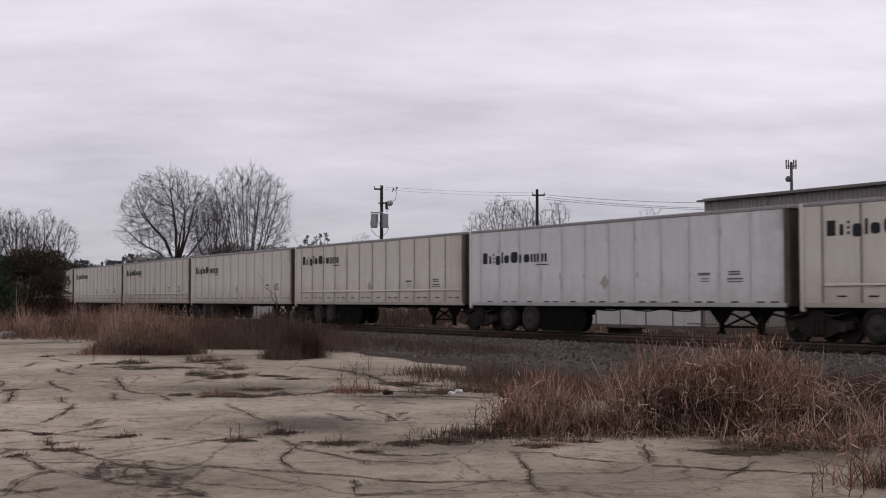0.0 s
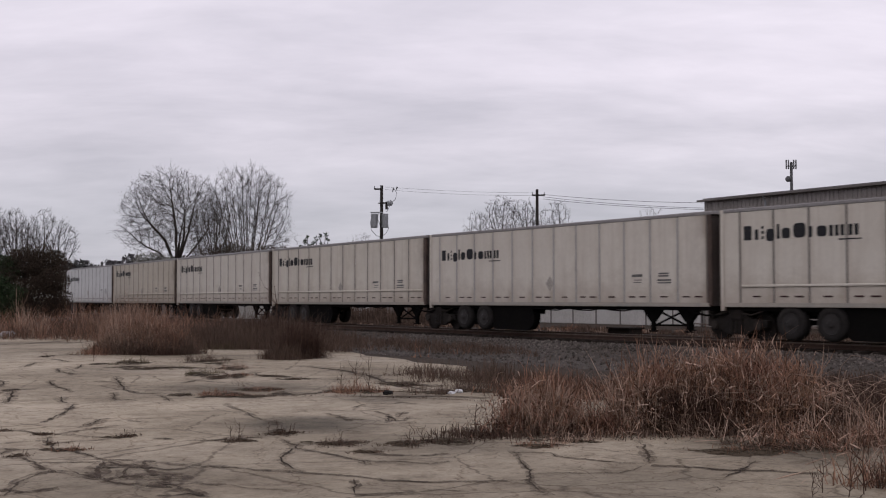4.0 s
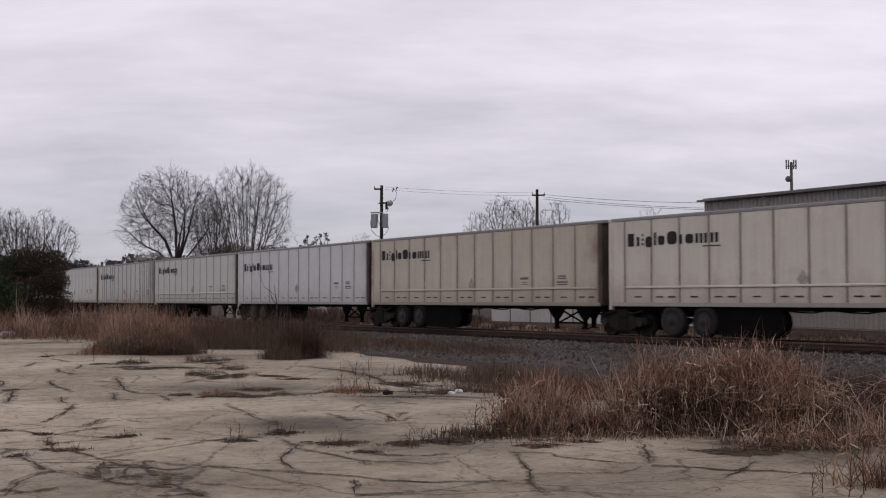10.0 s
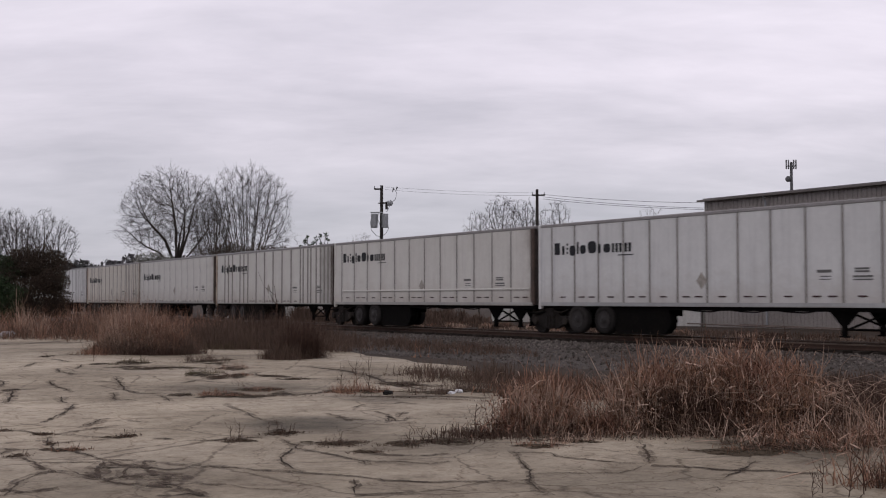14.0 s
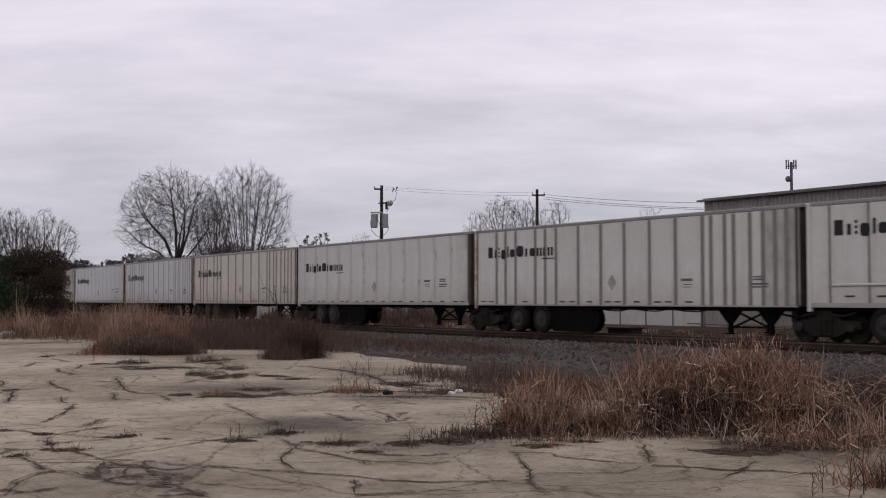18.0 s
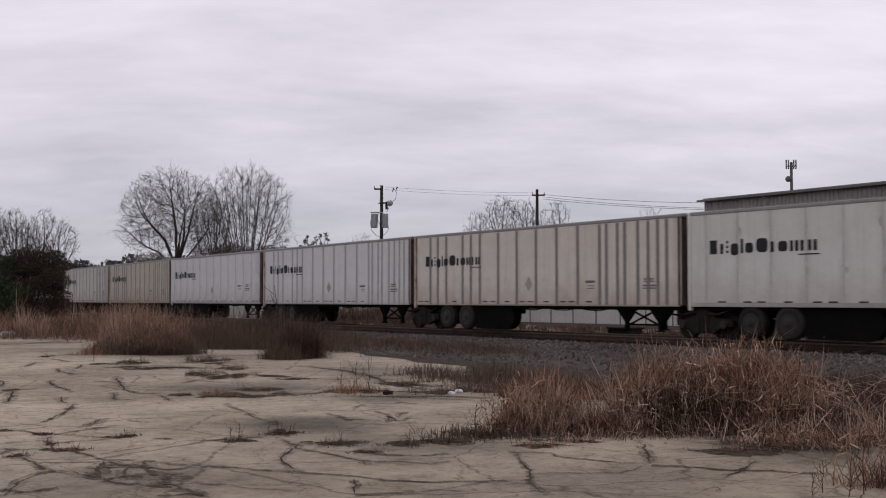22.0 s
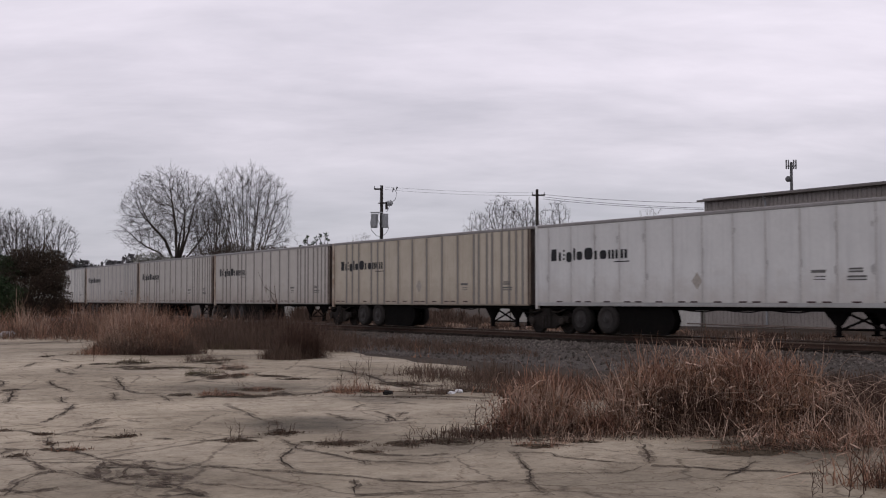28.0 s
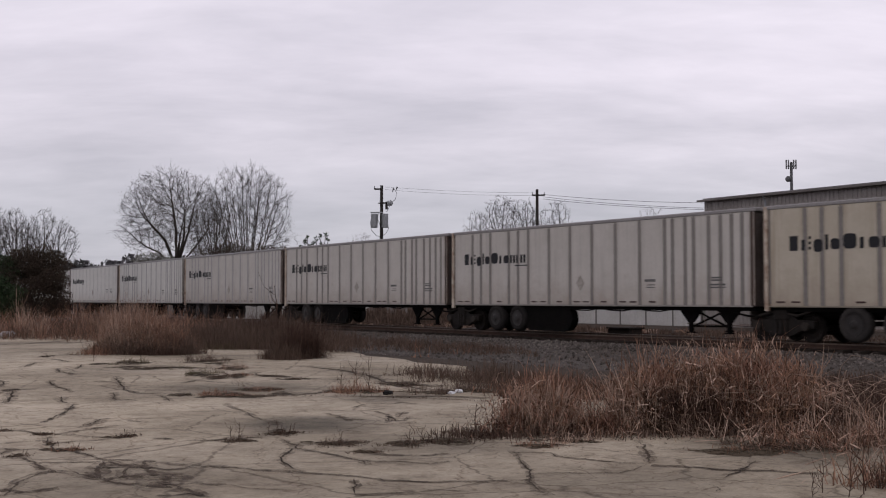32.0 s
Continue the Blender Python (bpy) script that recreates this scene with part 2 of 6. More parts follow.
SAGE = material("pale_sage_leaves", (0.21, 0.21, 0.185), 0.9, stain=(0.12, 0.115, 0.09), patch=(0.6, 0.6), island=0.5, bump=0, spec=0.1)
DUSTY = material("dusty_dark_steel", (0.035, 0.029, 0.025), 0.8, 0.1, stain=(0.03, 0.024, 0.02), patch=(3, 0.6), bump=0.15, bump_scale=15, spec=0.15)
FARWOOD = material("far_bare_wood", (0.085, 0.08, 0.085), 0.95, stain=(0.055, 0.06, 0.055), patch=(0.2, 0.6), island=0.4, bump=0, spec=0.12)
RUBBISH = material("white_litter", (0.7, 0.7, 0.72), 0.6, patch=(5, 0.3), bump=0.1)


def concrete_material():
    """Old broken concrete: pale paste, damp dark patches, hairline cracks, gritty relief."""
    m = bpy.data.materials.new("old_concrete")
    m.use_nodes = True
    n, l = m.node_tree.nodes, m.node_tree.links
    bsdf = n["Principled BSDF"]
    coord = n.new("ShaderNodeTexCoord")

    def tex(scale, detail=6.0, rough=0.6, vec=None, dist=0.0):
        t = n.new("ShaderNodeTexNoise")
        t.inputs["Scale"].default_value, t.inputs["Detail"].default_value = scale, detail
        t.inputs["Roughness"].default_value, t.inputs["Distortion"].default_value = rough, dist
        l.new(vec or coord.outputs["Object"], t.inputs["Vector"])
        return t

    def ramp(v, *stops):
        r = n.new("ShaderNodeValToRGB")
        l.new(v, r.inputs[0])
        e = r.color_ramp.elements
        e[0].position, e[0].color = stops[0][0], (*stops[0][1], 1)
        e[1].position, e[1].color = stops[-1][0], (*stops[-1][1], 1)
        for p, c in stops[1:-1]:
            e.new(p).color = (*c, 1)
        return r.outputs[0]

    def mul(a, b, f=1.0):
        x = n.new("ShaderNodeMix")
        x.data_type, x.blend_type = "RGBA", "MULTIPLY"
        x.inputs[0].default_value = f
        l.new(a, x.inputs[6])
        l.new(b, x.inputs[7])
        return x.outputs[2]

    col = ramp(tex(0.22, 5, 0.55).outputs["Fac"], (0.32, (0.22, 0.18, 0.131)), (0.46, (0.35, 0.297, 0.222)), (0.56, (0.432, 0.37, 0.284)), (0.72, (0.48, 0.42, 0.334)))
    col = mul(col, ramp(tex(1.7, 8, 0.72, None, 0.6).outputs["Fac"], (0.3, (0.5, 0.47, 0.45)), (0.42, (0.84, 0.83, 0.82)), (0.52, (0.99, 0.99, 0.99)), (0.7, (1.13, 1.12, 1.10))))
    col = mul(col, ramp(tex(5.5, 7, 0.72, None, 0.8).outputs["Fac"], (0.32, (0.72, 0.70, 0.68)), (0.45, (0.93, 0.92, 0.91)), (0.6, (1.03, 1.03, 1.03)), (0.7, (1.08, 1.07, 1.06))))
    col = mul(col, ramp(tex(28, 4, 0.7).outputs["Fac"], (0.3, (0.82, 0.82, 0.82)), (0.7, (1.1, 1.1, 1.1))))
    warp = n.new("ShaderNodeVectorMath")
    warp.operation = "MULTIPLY_ADD"
    wt = tex(0.9, 4, 0.6)
    l.new(wt.outputs["Color"], warp.inputs[0])
    warp.inputs[1].default_value = (1.3, 1.3, 0)
    l.new(coord.outputs["Object"], warp.inputs[2])
    cracks = []
    for scale, lo, hi, dark in ((0.8, 0.002, 0.012, 0.62), (2.1, 0.004, 0.022, 0.72)):
        v = n.new("ShaderNodeTexVoronoi")
        v.feature = "DISTANCE_TO_EDGE"
        v.inputs["Scale"].default_value = scale
        l.new(warp.outputs[0], v.inputs["Vector"])
        c = ramp(v.outputs["Distance"], (lo, (dark, dark * 0.93, dark * 0.88)), (hi, (1, 1, 1)))
        cracks.append(c)
        col = mul(col, c, 1.0 if scale < 1 else 0.75)
    calm = n.new("ShaderNodeVectorMath")
    calm.operation = "MULTIPLY_ADD"
    l.new(tex(2.2, 5, 0.65).outputs["Color"], calm.inputs[0])
    calm.inputs[1].default_value = (0.35, 0.35, 0)
    l.new(coord.outputs["Object"], calm.inputs[2])
    net = n.new("ShaderNodeTexVoronoi")
    net.feature = "DISTANCE_TO_EDGE"
    net.inputs["Scale"].default_value = 0.5
    l.new(calm.outputs[0], net.inputs["Vector"])
    col = mul(col, ramp(net.outputs["Distance"], (0.002, (0.36, 0.33, 0.31)), (0.011, (1, 1, 1))), 0.8)
    # damp and dirty stains, and two broad stretches made paler
    for x, y, r, tone in ((-1.75, 14.9, 1.15, 0.38), (3.9, 12.4, 1.3, 0.55), (-0.9, 18.9, 1.0, 0.7), (-3.6, 21.3, 1.7, 0.62), (-10.0, 25.0, 7.0, 1.22), (-2.9, 10.5, 1.0, 0.82), (-4.2, 11.9, 0.8, 0.9), (1.6, 10.1, 1.0, 0.8), (0.0, 12.8, 1.1, 0.66), (-6.8, 26.0, 2.4, 0.8), (-5.8, 15.5, 4.5, 1.22)):
        dist = n.new("ShaderNodeVectorMath")
        dist.operation = "DISTANCE"
        l.new(warp.outputs[0], dist.inputs[0])
        dist.inputs[1].default_value = (x + 0.65, y + 0.65, 0)
        mp = n.new("ShaderNodeMapRange")
        mp.interpolation_type = "SMOOTHSTEP"
        l.new(dist.outputs["Value"], mp.inputs[0])
        for i, v in enumerate((r * 0.35, r * 1.25, tone, 1.0)):
            mp.inputs[i + 1].default_value = v
        col = mul(col, mp.outputs[0])
    l.new(col, bsdf.inputs["Base Color"])
    bsdf.inputs["Roughness"].default_value = 0.85
    bsdf.inputs["Specular IOR Level"].default_value = 0.2
    b = n.new("ShaderNodeBump")
    b.inputs["Strength"].default_value, b.inputs["Distance"].default_value = 0.35, 0.02
    l.new(tex(16, 8, 0.75).outputs["Fac"], b.inputs["Height"])
    l.new(b.outputs[0], bsdf.inputs["Normal"])
    return m


CONCRETE = concrete_material()
CRACK = material("crack_dirt", (0.045, 0.034, 0.026), 0.95, stain=(0.085, 0.065, 0.045), patch=(3, 0.6), grain=(30, 0.4), bump=0.5, spec=0.12)


def stain_material(name, tone, lo, hi, most):
    """An uneven film of dirt: patches of brown over clear gaps."""
    m = bpy.data.materials.new(name)
    m.use_nodes = True
    n, l = m.node_tree.nodes, m.node_tree.links
    bsdf = n["Principled BSDF"]
    bsdf.inputs["Base Color"].default_value = (*tone, 1)
    bsdf.inputs["Roughness"].default_value, bsdf.inputs["Specular IOR Level"].default_value = 0.95, 0.1
    coord = n.new("ShaderNodeTexCoord")
    t = n.new("ShaderNodeTexNoise")
    t.inputs["Scale"].default_value, t.inputs["Detail"].default_value, t.inputs["Roughness"].default_value = 4.0, 8.0, 0.8
    l.new(coord.outputs["Object"], t.inputs["Vector"])
    r = n.new("ShaderNodeMapRange")
    r.interpolation_type = "SMOOTHSTEP"
    l.new(t.outputs["Fac"], r.inputs[0])
    for i, v in enumerate((lo, hi, 0.0, most)):
        r.inputs[i + 1].default_value = v
    l.new(r.outputs[0], bsdf.inputs["Alpha"])
    return m


STAIN = stain_material("dirt_film", (0.13, 0.10, 0.078), 0.42, 0.66, 0.75)
SOIL = stain_material("packed_soil", (0.085, 0.064, 0.048), 0.34, 0.56, 0.97)
MATTED = stain_material("matted_litter", (0.075, 0.056, 0.038), 0.38, 0.58, 0.96)


# ---- mesh builder ----
class Shape:
    """Collects vertices and faces of one mesh."""

    def __init__(self):
        self.v, self.f = [], []

    def add(self, verts, faces):
        k = len(self.v)
        self.v.extend(verts)
        self.f.extend([tuple(i + k for i in f) for f in faces])
        return self

    def box(self, x0, x1, y0, y1, z0, z1, c=0.0):
        """A box with edges chamfered by c."""
        if c <= 0:
            v = [(x, y, z) for x in (x0, x1) for y in (y0, y1) for z in (z0, z1)]
            return self.add(v, [(0, 1, 3, 2), (4, 6, 7, 5), (0, 4, 5, 1), (2, 3, 7, 6), (0, 2, 6, 4), (1, 5, 7, 3)])
        bm = bmesh.new()
        bmesh.ops.create_cube(bm, size=1.0)
        for p in bm.verts:
            p.co = ((x0 + x1) / 2 + p.co.x * (x1 - x0), (y0 + y1) / 2 + p.co.y * (y1 - y0), (z0 + z1) / 2 + p.co.z * (z1 - z0))
        bmesh.ops.bevel(bm, geom=bm.edges[:], offset=c, segments=1, affect="EDGES")
        self.take(bm)
        return self

    def take(self, bm):
        bm.verts.index_update()
        self.add([tuple(p.co) for p in bm.verts], [tuple(p.index for p in f.verts) for f in bm.faces])
        bm.free()

    def tube(self, points, radii, n=6, caps=True):
        """A tube along points."""
        pts = [Vector(p) for p in points]
        if isinstance(radii, (int, float)):
            radii = [radii] * len(pts)
        k = len(self.v)
        for i, p in enumerate(pts):
            d = (pts[min(i + 1, len(pts) - 1)] - pts[max(i - 1, 0)]).normalized()
            a = d.cross(Vector((0, 0, 1)) if abs(d.z) < 0.9 else Vector((1, 0, 0))).normalized()
            b = d.cross(a)
            for j in range(n):
                w = 2 * math.pi * j / n
                self.v.append(tuple(p + (a * math.cos(w) + b * math.sin(w)) * radii[i]))
        for i in range(len(pts) - 1):
            for j in range(n):
                q = (j + 1) % n
                self.f.append((k + i * n + j, k + i * n + q, k + (i + 1) * n + q, k + (i + 1) * n + j))
        if caps:
            self.f.append(tuple(k + j for j in reversed(range(n))))
            self.f.append(tuple(k + (len(pts) - 1) * n + j for j in range(n)))
        return self

    def lathe(self, profile, centre, axis="y", n=24):
        """Turns a profile of (along, radius) about an axis through centre."""
        k = len(self.v)
        cx, cy, cz = centre
        for a, r in profile:
            for j in range(n):
                w = 2 * math.pi * j / n
                if axis == "y":
                    self.v.append((cx + r * math.cos(w), cy + a, cz + r * math.sin(w)))
                else:
                    self.v.append((cx + r * math.cos(w), cy + r * math.sin(w), cz + a))
        for i in range(len(profile) - 1):
            for j in range(n):
                q = (j + 1) % n
                self.f.append((k + i * n + j, k + i * n + q, k + (i + 1) * n + q, k + (i + 1) * n + j))
        self.f.append(tuple(k + j for j in range(n)))
        self.f.append(tuple(k + (len(profile) - 1) * n + j for j in range(n)))
        return self

    def prism(self, outline, y0, y1):
        """An outline of (x, z) drawn out from y0 to y1."""
        n = len(outline)
        v = [(x, y0, z) for x, z in outline] + [(x, y1, z) for x, z in outline]
        f = [tuple(range(n)), tuple(reversed(range(n, 2 * n)))] + [(i, (i + 1) % n, n + (i + 1) % n, n + i) for i in range(n)]
        return self.add(v, f)

    def mesh(self, name, mat, smooth=False):
        me = bpy.data.meshes.new(name)
        me.from_pydata(self.v, [], self.f)
        me.materials.append(mat)
        if smooth:
            me.polygons.foreach_set("use_smooth", [True] * len(me.polygons))
        me.update()
        return me


def part(name, shape, mat, parent=None, label="", smooth=False):
    """Links a shape, or a ready mesh, as one object under a thing or a part."""
    me = shape if isinstance(shape, bpy.types.Mesh) else shape.mesh(name, mat, smooth)
    ob = new(name, me)
    ob.parent = parent
    return tagged(ob, label)


def thing(name, label, category, group="", kind=""):
    return tagged(new(name), label, category, group, kind)


# ---- the line of the track ----
TH = (-0.591749, 0.08516, 0.005719, -0.028997)
S_GRID = np.arange(-330.0, 330.0, 0.5)


def heading(s):
    u = np.clip(s, -30, 85) / 50
    return TH[0] + TH[1] * u + TH[2] * u ** 2 + TH[3] * u ** 3


_th = heading(S_GRID)
_i0 = int(np.argmin(abs(S_GRID)))
_cx = np.concatenate([[0], np.cumsum((np.sin(_th)[1:] + np.sin(_th)[:-1]) / 4)])
_cy = np.concatenate([[0], np.cumsum((np.cos(_th)[1:] + np.cos(_th)[:-1]) / 4)])
FACE_X, FACE_Y = 2.8997 + _cx - _cx[_i0], 43.8856 + _cy - _cy[_i0]
MID_X, MID_Y = FACE_X + 1.3 * np.cos(_th), FACE_Y - 1.3 * np.sin(_th)


def track(s, side=0.0):
    """A point of the track s metres back along it, and side metres from its middle towards the viewer."""
    th = heading(s)
    return (float(np.interp(s, S_GRID, MID_X) - side * math.cos(th)), float(np.interp(s, S_GRID, MID_Y) + side * math.sin(th)))


def sweep(outline, s_values, closed=True):
    """Draws an outline of (side, z) out along the track."""
    sh = Shape()
    n = len(outline)
    for s in s_values:
        for side, z in outline:
            x, y = track(s, side)
            sh.v.append((x, y, z))
    for i in range(len(s_values) - 1):
        for j in range(n if closed else n - 1):
            q = (j + 1) % n
            sh.f.append((i * n + j, i * n + q, (i + 1) * n + q, (i + 1) * n + j))
    return sh


def advance(t):
    u = (t - 16) / 16
    return 113.3934 * u - 3.50526 * u * u + 0.02336 * u ** 3 + 0.29683 * u ** 4


# rear ends of the trailers along the track at mid-clip, front trailer first
REAR = (-146.02, -129.71, -113.38, -97.05, -80.71, -64.42, -48.11, -31.77, -15.47, 0.79, 17.0, 33.28, 49.52, 65.81, 82.13, 98.41,
        114.73, 131.08, 147.43, 163.74, 180.03, 196.33)


# ---- ground ----
def lateral(x, y):
    """Distance from the straight line of the track, towards the viewer."""
    return -((x - 3.98) * 0.83 + (y - 44.6) * 0.5577)


def ground():
    sh = Shape()
    xs = [-3000, -1200, -500, -250, -120] + list(range(-80, 81, 8)) + [120, 250, 500, 1200, 3000]
    n = len(xs)
    for y in xs:
        for x in xs:
            sh.v.append((x, y + 40, -0.05))
    for i in range(n - 1):
        for j in range(n - 1):
            a = i * n + j
            sh.f.append((a, a + 1, a + n + 1, a + n))
    ob = part("ground", sh, DIRT)
    tagged(ob, "brown dirt and dead grass ground", "ground", kind="structure")


ground()


def slab_height(x, y):
    p = Vector((x, y, 0))
    return 0.03 * noise.noise(p * 0.21) + 0.012 * noise.noise(p * 0.8)


def slab_margin(x, y):
    """How far a point lies inside the slab's broken edge, and the way inwards."""
    ragged = noise.noise(Vector((x * 0.35, y * 0.35, 3))) + 0.25 * noise.noise(Vector((x * 1.9, y * 1.9, 5)))
    edge = 12.34 - (y - 27.5) * 0.178 if y < 36 else 10.83 + (y - 36) * 0.11
    rim = (lateral(x, y) - (15.2 if y < 18.2 else edge) - 0.4 * ragged, -0.83, -0.5577)
    if 18.2 < y < 28.0:
        rim = min(rim, (0.75 + 0.5 * ragged - x, -1.0, 0.0))
    return rim


def concrete_pad():
    """The slab: a fine grid of lightly heaved concrete, cut along a ragged edge beside the railway."""
    sh = Shape()
    step = 0.3
    xs, ys = np.arange(-34, 22, step), np.arange(-14, 64, step)
    idx, keep = {}, set()
    inside = [[slab_margin(x, y)[0] > 0 for y in ys] for x in xs]
    for i in range(len(xs) - 1):
        for j in range(len(ys) - 1):
            if inside[i][j] or inside[i + 1][j] or inside[i][j + 1] or inside[i + 1][j + 1]:
                keep.add((i, j))
    for i, j in sorted(keep):
        quad = []
        for a, b in ((i, j), (i + 1, j), (i + 1, j + 1), (i, j + 1)):
            if (a, b) not in idx:
                p = Vector((xs[a], ys[b], 0))
                x, y = xs[a] + 0.11 * noise.noise(p * 1.7), ys[b] + 0.11 * noise.noise(p * 1.3 + Vector((9, 2, 0)))
                for _ in range(2):
                    f, dx, dy = slab_margin(x, y)
                    if -0.7 < f < 0:
                        x, y = x - dx * f, y - dy * f
                idx[a, b] = len(sh.v)
                sh.v.append((x, y, slab_height(x, y)))
            quad.append(idx[a, b])
        sh.f.append(tuple(quad))
    # the broken rim drops to the dirt
    for i, j in sorted(keep):
        for (di, dj), (a, b) in (((1, 0), ((i + 1, j), (i + 1, j + 1))), ((0, 1), ((i + 1, j + 1), (i, j + 1))),
                                 ((-1, 0), ((i, j + 1), (i, j))), ((0, -1), ((i, j), (i + 1, j)))):
            if (i + di, j + dj) not in keep:
                k = len(sh.v)
                va, vb = sh.v[idx[a]], sh.v[idx[b]]
                sh.v += [(va[0], va[1], -0.2), (vb[0], vb[1], -0.2)]
                sh.f.append((idx[b], idx[a], k, k + 1))
    ob = part("concrete_pad", sh, CONCRETE, smooth=True)
    return tagged(ob, "pale cracked concrete slab with weeds in its joints", "pavement", kind="structure")


pad = concrete_pad()


def crack(*ends, wide=0.02):
    """A dirt-filled crack that wanders between its ends across the slab; wide is its usual half width, halved along x
    to fit the camera's view.
    """
    pts = []
    for a, b in zip(ends, ends[1:]):
        k = max(2, int(math.dist(a, b) / 0.035))
        for i in range(k):
            u = i / k
            p = Vector((a[0] + (b[0] - a[0]) * u, a[1] + (b[1] - a[1]) * u, 0))
            o = noise.noise_vector(p * 2.3) * 0.035 + noise.noise_vector(p * 7) * 0.03 + noise.noise_vector(p * 19) * 0.014
            pts.append((p.x + o.x, p.y + o.y * 1.5))
    pts.append(ends[-1])
    sh = Shape()
    for i, (x, y) in enumerate(pts):
        q = pts[min(i + 1, len(pts) - 1)]
        p = pts[max(i - 1, 0)]
        d = Vector((q[0] - p[0], q[1] - p[1])).normalized()
        taper = min(1.0, 0.12 + 4.0 * min(i, len(pts) - 1 - i) / len(pts))
        w = [0.72 * wide * taper * (0.12 + 1.0 * abs(noise.noise(Vector((x * 1.7, y * 1.7, z)))) + 0.9 * abs(noise.noise(Vector((x * 8, y * 8, z)))) + 0.7 * abs(noise.noise(Vector((x * 27, y * 27, z))))) for z in (2.0, 7.0)]
        z0 = slab_height(x, y) + 0.007
        sh.v += [(x - d.y * w[0] * 0.5, y + d.x * w[0], z0), (x + d.y * w[1] * 0.5, y - d.x * w[1], z0)]
    sh.f += [(2 * i, 2 * i + 1, 2 * i + 3, 2 * i + 2) for i in range(len(pts) - 1)]
    if wide >= 0.02:
        halo = Shape()
        for i in range(0, len(pts), 3):
            x, y = pts[i]
            q, p = pts[min(i + 3, len(pts) - 1)], pts[max(i - 3, 0)]
            d = Vector((q[0] - p[0], q[1] - p[1])).normalized()
            w = (0.05 + 2.6 * wide) * (0.4 + 1.2 * abs(noise.noise(Vector((x * 1.1, y * 1.1, 11.0)))))
            z0 = slab_height(x, y) + 0.004
            halo.v += [(x - d.y * w * 0.7, y + d.x * w, z0), (x, y, z0), (x + d.y * w * 0.7, y - d.x * w, z0)]
        for i in range(len(halo.v) // 3 - 1):
            halo.f += [(3 * i, 3 * i + 1, 3 * i + 4, 3 * i + 3), (3 * i + 1, 3 * i + 2, 3 * i + 5, 3 * i + 4)]
        part("dirt_stain", halo, STAIN, pad, "thin washed-out dirt beside a crack")
    part("crack", sh, SOIL if wide > 0.045 and ends[0][1] < 16 else CRACK, pad, "dark dirt-filled crack, also drawn for slab lips")


def slab_cracks():
    crack((-5.41, 14.12), (-5.12, 14.06), (-4.77, 13.77), (-4.67, 13.71), wide=0.028)
    crack((-4.67, 13.71), (-4.5, 13.16), (-4.29, 12.66), (-4.12, 12.33), (-3.85, 12.23), (-3.66, 11.92), (-3.5, 11.71), (-3.41, 11.55), (-3, 11.51), wide=0.03)
    crack((-3, 11.51), (-2.66, 11.23), (-2.07, 11.05), (-1.6, 10.79), (-1.16, 10.65), (-0.73, 10.42), (-0.52, 10.23), (-0.12, 10.19), (0.33, 10.23), (0.79, 10.32), wide=0.026)
    crack((-4.6, 13.77), (-4.52, 14.12), (-4.35, 14.37), (-4.12, 14.82), wide=0.022)
    crack((-4.54, 13.77), (-4.17, 13.65), (-3.83, 13.54), (-3.57, 13.54), wide=0.02)
    crack((-4.94, 12.9), (-4.75, 13.06), (-4.52, 13.21), wide=0.02)
    crack((-4.38, 12.9), (-4.22, 13.11), (-3.97, 13.21), (-3.82, 13.49), wide=0.02)
    crack((-4.79, 12.51), (-4.59, 12.37), (-4.59, 12.19), (-4.57, 11.92), wide=0.03)
    crack((-4.57, 12.33), (-4.39, 12.42), (-4.13, 12.37), wide=0.02)
    crack((-4.49, 11.71), (-4.34, 11.8), (-4.01, 11.35), (-3.75, 10.9), (-3.59, 10.76), wide=0.05)
    crack((-3.59, 10.76), (-3.41, 10.69), (-3.16, 10.45), (-2.89, 10.13), (-2.61, 9.92), (-2.36, 9.98), (-2.16, 9.74), (-1.9, 9.41), wide=0.055)
    crack((-3.59, 10.76), (-3.7, 10.69), (-3.68, 10.42), (-3.69, 10.1), (-3.61, 9.63), (-3.56, 9.36), wide=0.06)
    crack((-4, 11.31), (-3.74, 11.35), (-3.4, 11.43), (-3.39, 11.59), wide=0.02)
    crack((-3.38, 11.47), (-3.29, 10.97), (-3.14, 10.55), (-3.01, 10.29), wide=0.085)
    crack((-3.38, 11.47), (-3.17, 11.2), (-3.02, 11.16), (-2.93, 10.69), (-2.81, 10.23), wide=0.07)
    crack((-3.34, 11.05), (-3.19, 11.01), (-3.03, 11.08), wide=0.04)
    crack((-2.96, 11.47), (-2.84, 11.05), (-2.66, 10.62), (-2.47, 10.35), (-2.41, 9.98), wide=0.11)
    crack((-3, 11.08), (-2.85, 11.05), (-2.56, 10.83), (-2.36, 11.12), wide=0.03)
    crack((-3.01, 10.29), (-2.85, 10.45), (-2.61, 10.42), (-2.27, 10.45), wide=0.05)
    crack((-2.66, 9.86), (-2.51, 9.92), (-2.29, 9.8), wide=0.09)
    crack((-3.73, 9.74), (-3.45, 9.63), (-3.25, 9.8), wide=0.05)
    crack((-2.18, 10.07), (-2.02, 9.98), (-1.88, 10.04), wide=0.02)
    crack((-2.33, 9.46), (-2.07, 9.55), (-1.87, 9.36), wide=0.035)
    crack((-5.54, 17.32), (-5.33, 16.29), (-5.28, 15.67), (-5.16, 14.96), wide=0.035)
    crack((-4.36, 15.52), (-4.54, 15.37), (-4.56, 14.96), (-4.56, 14.49), wide=0.035)
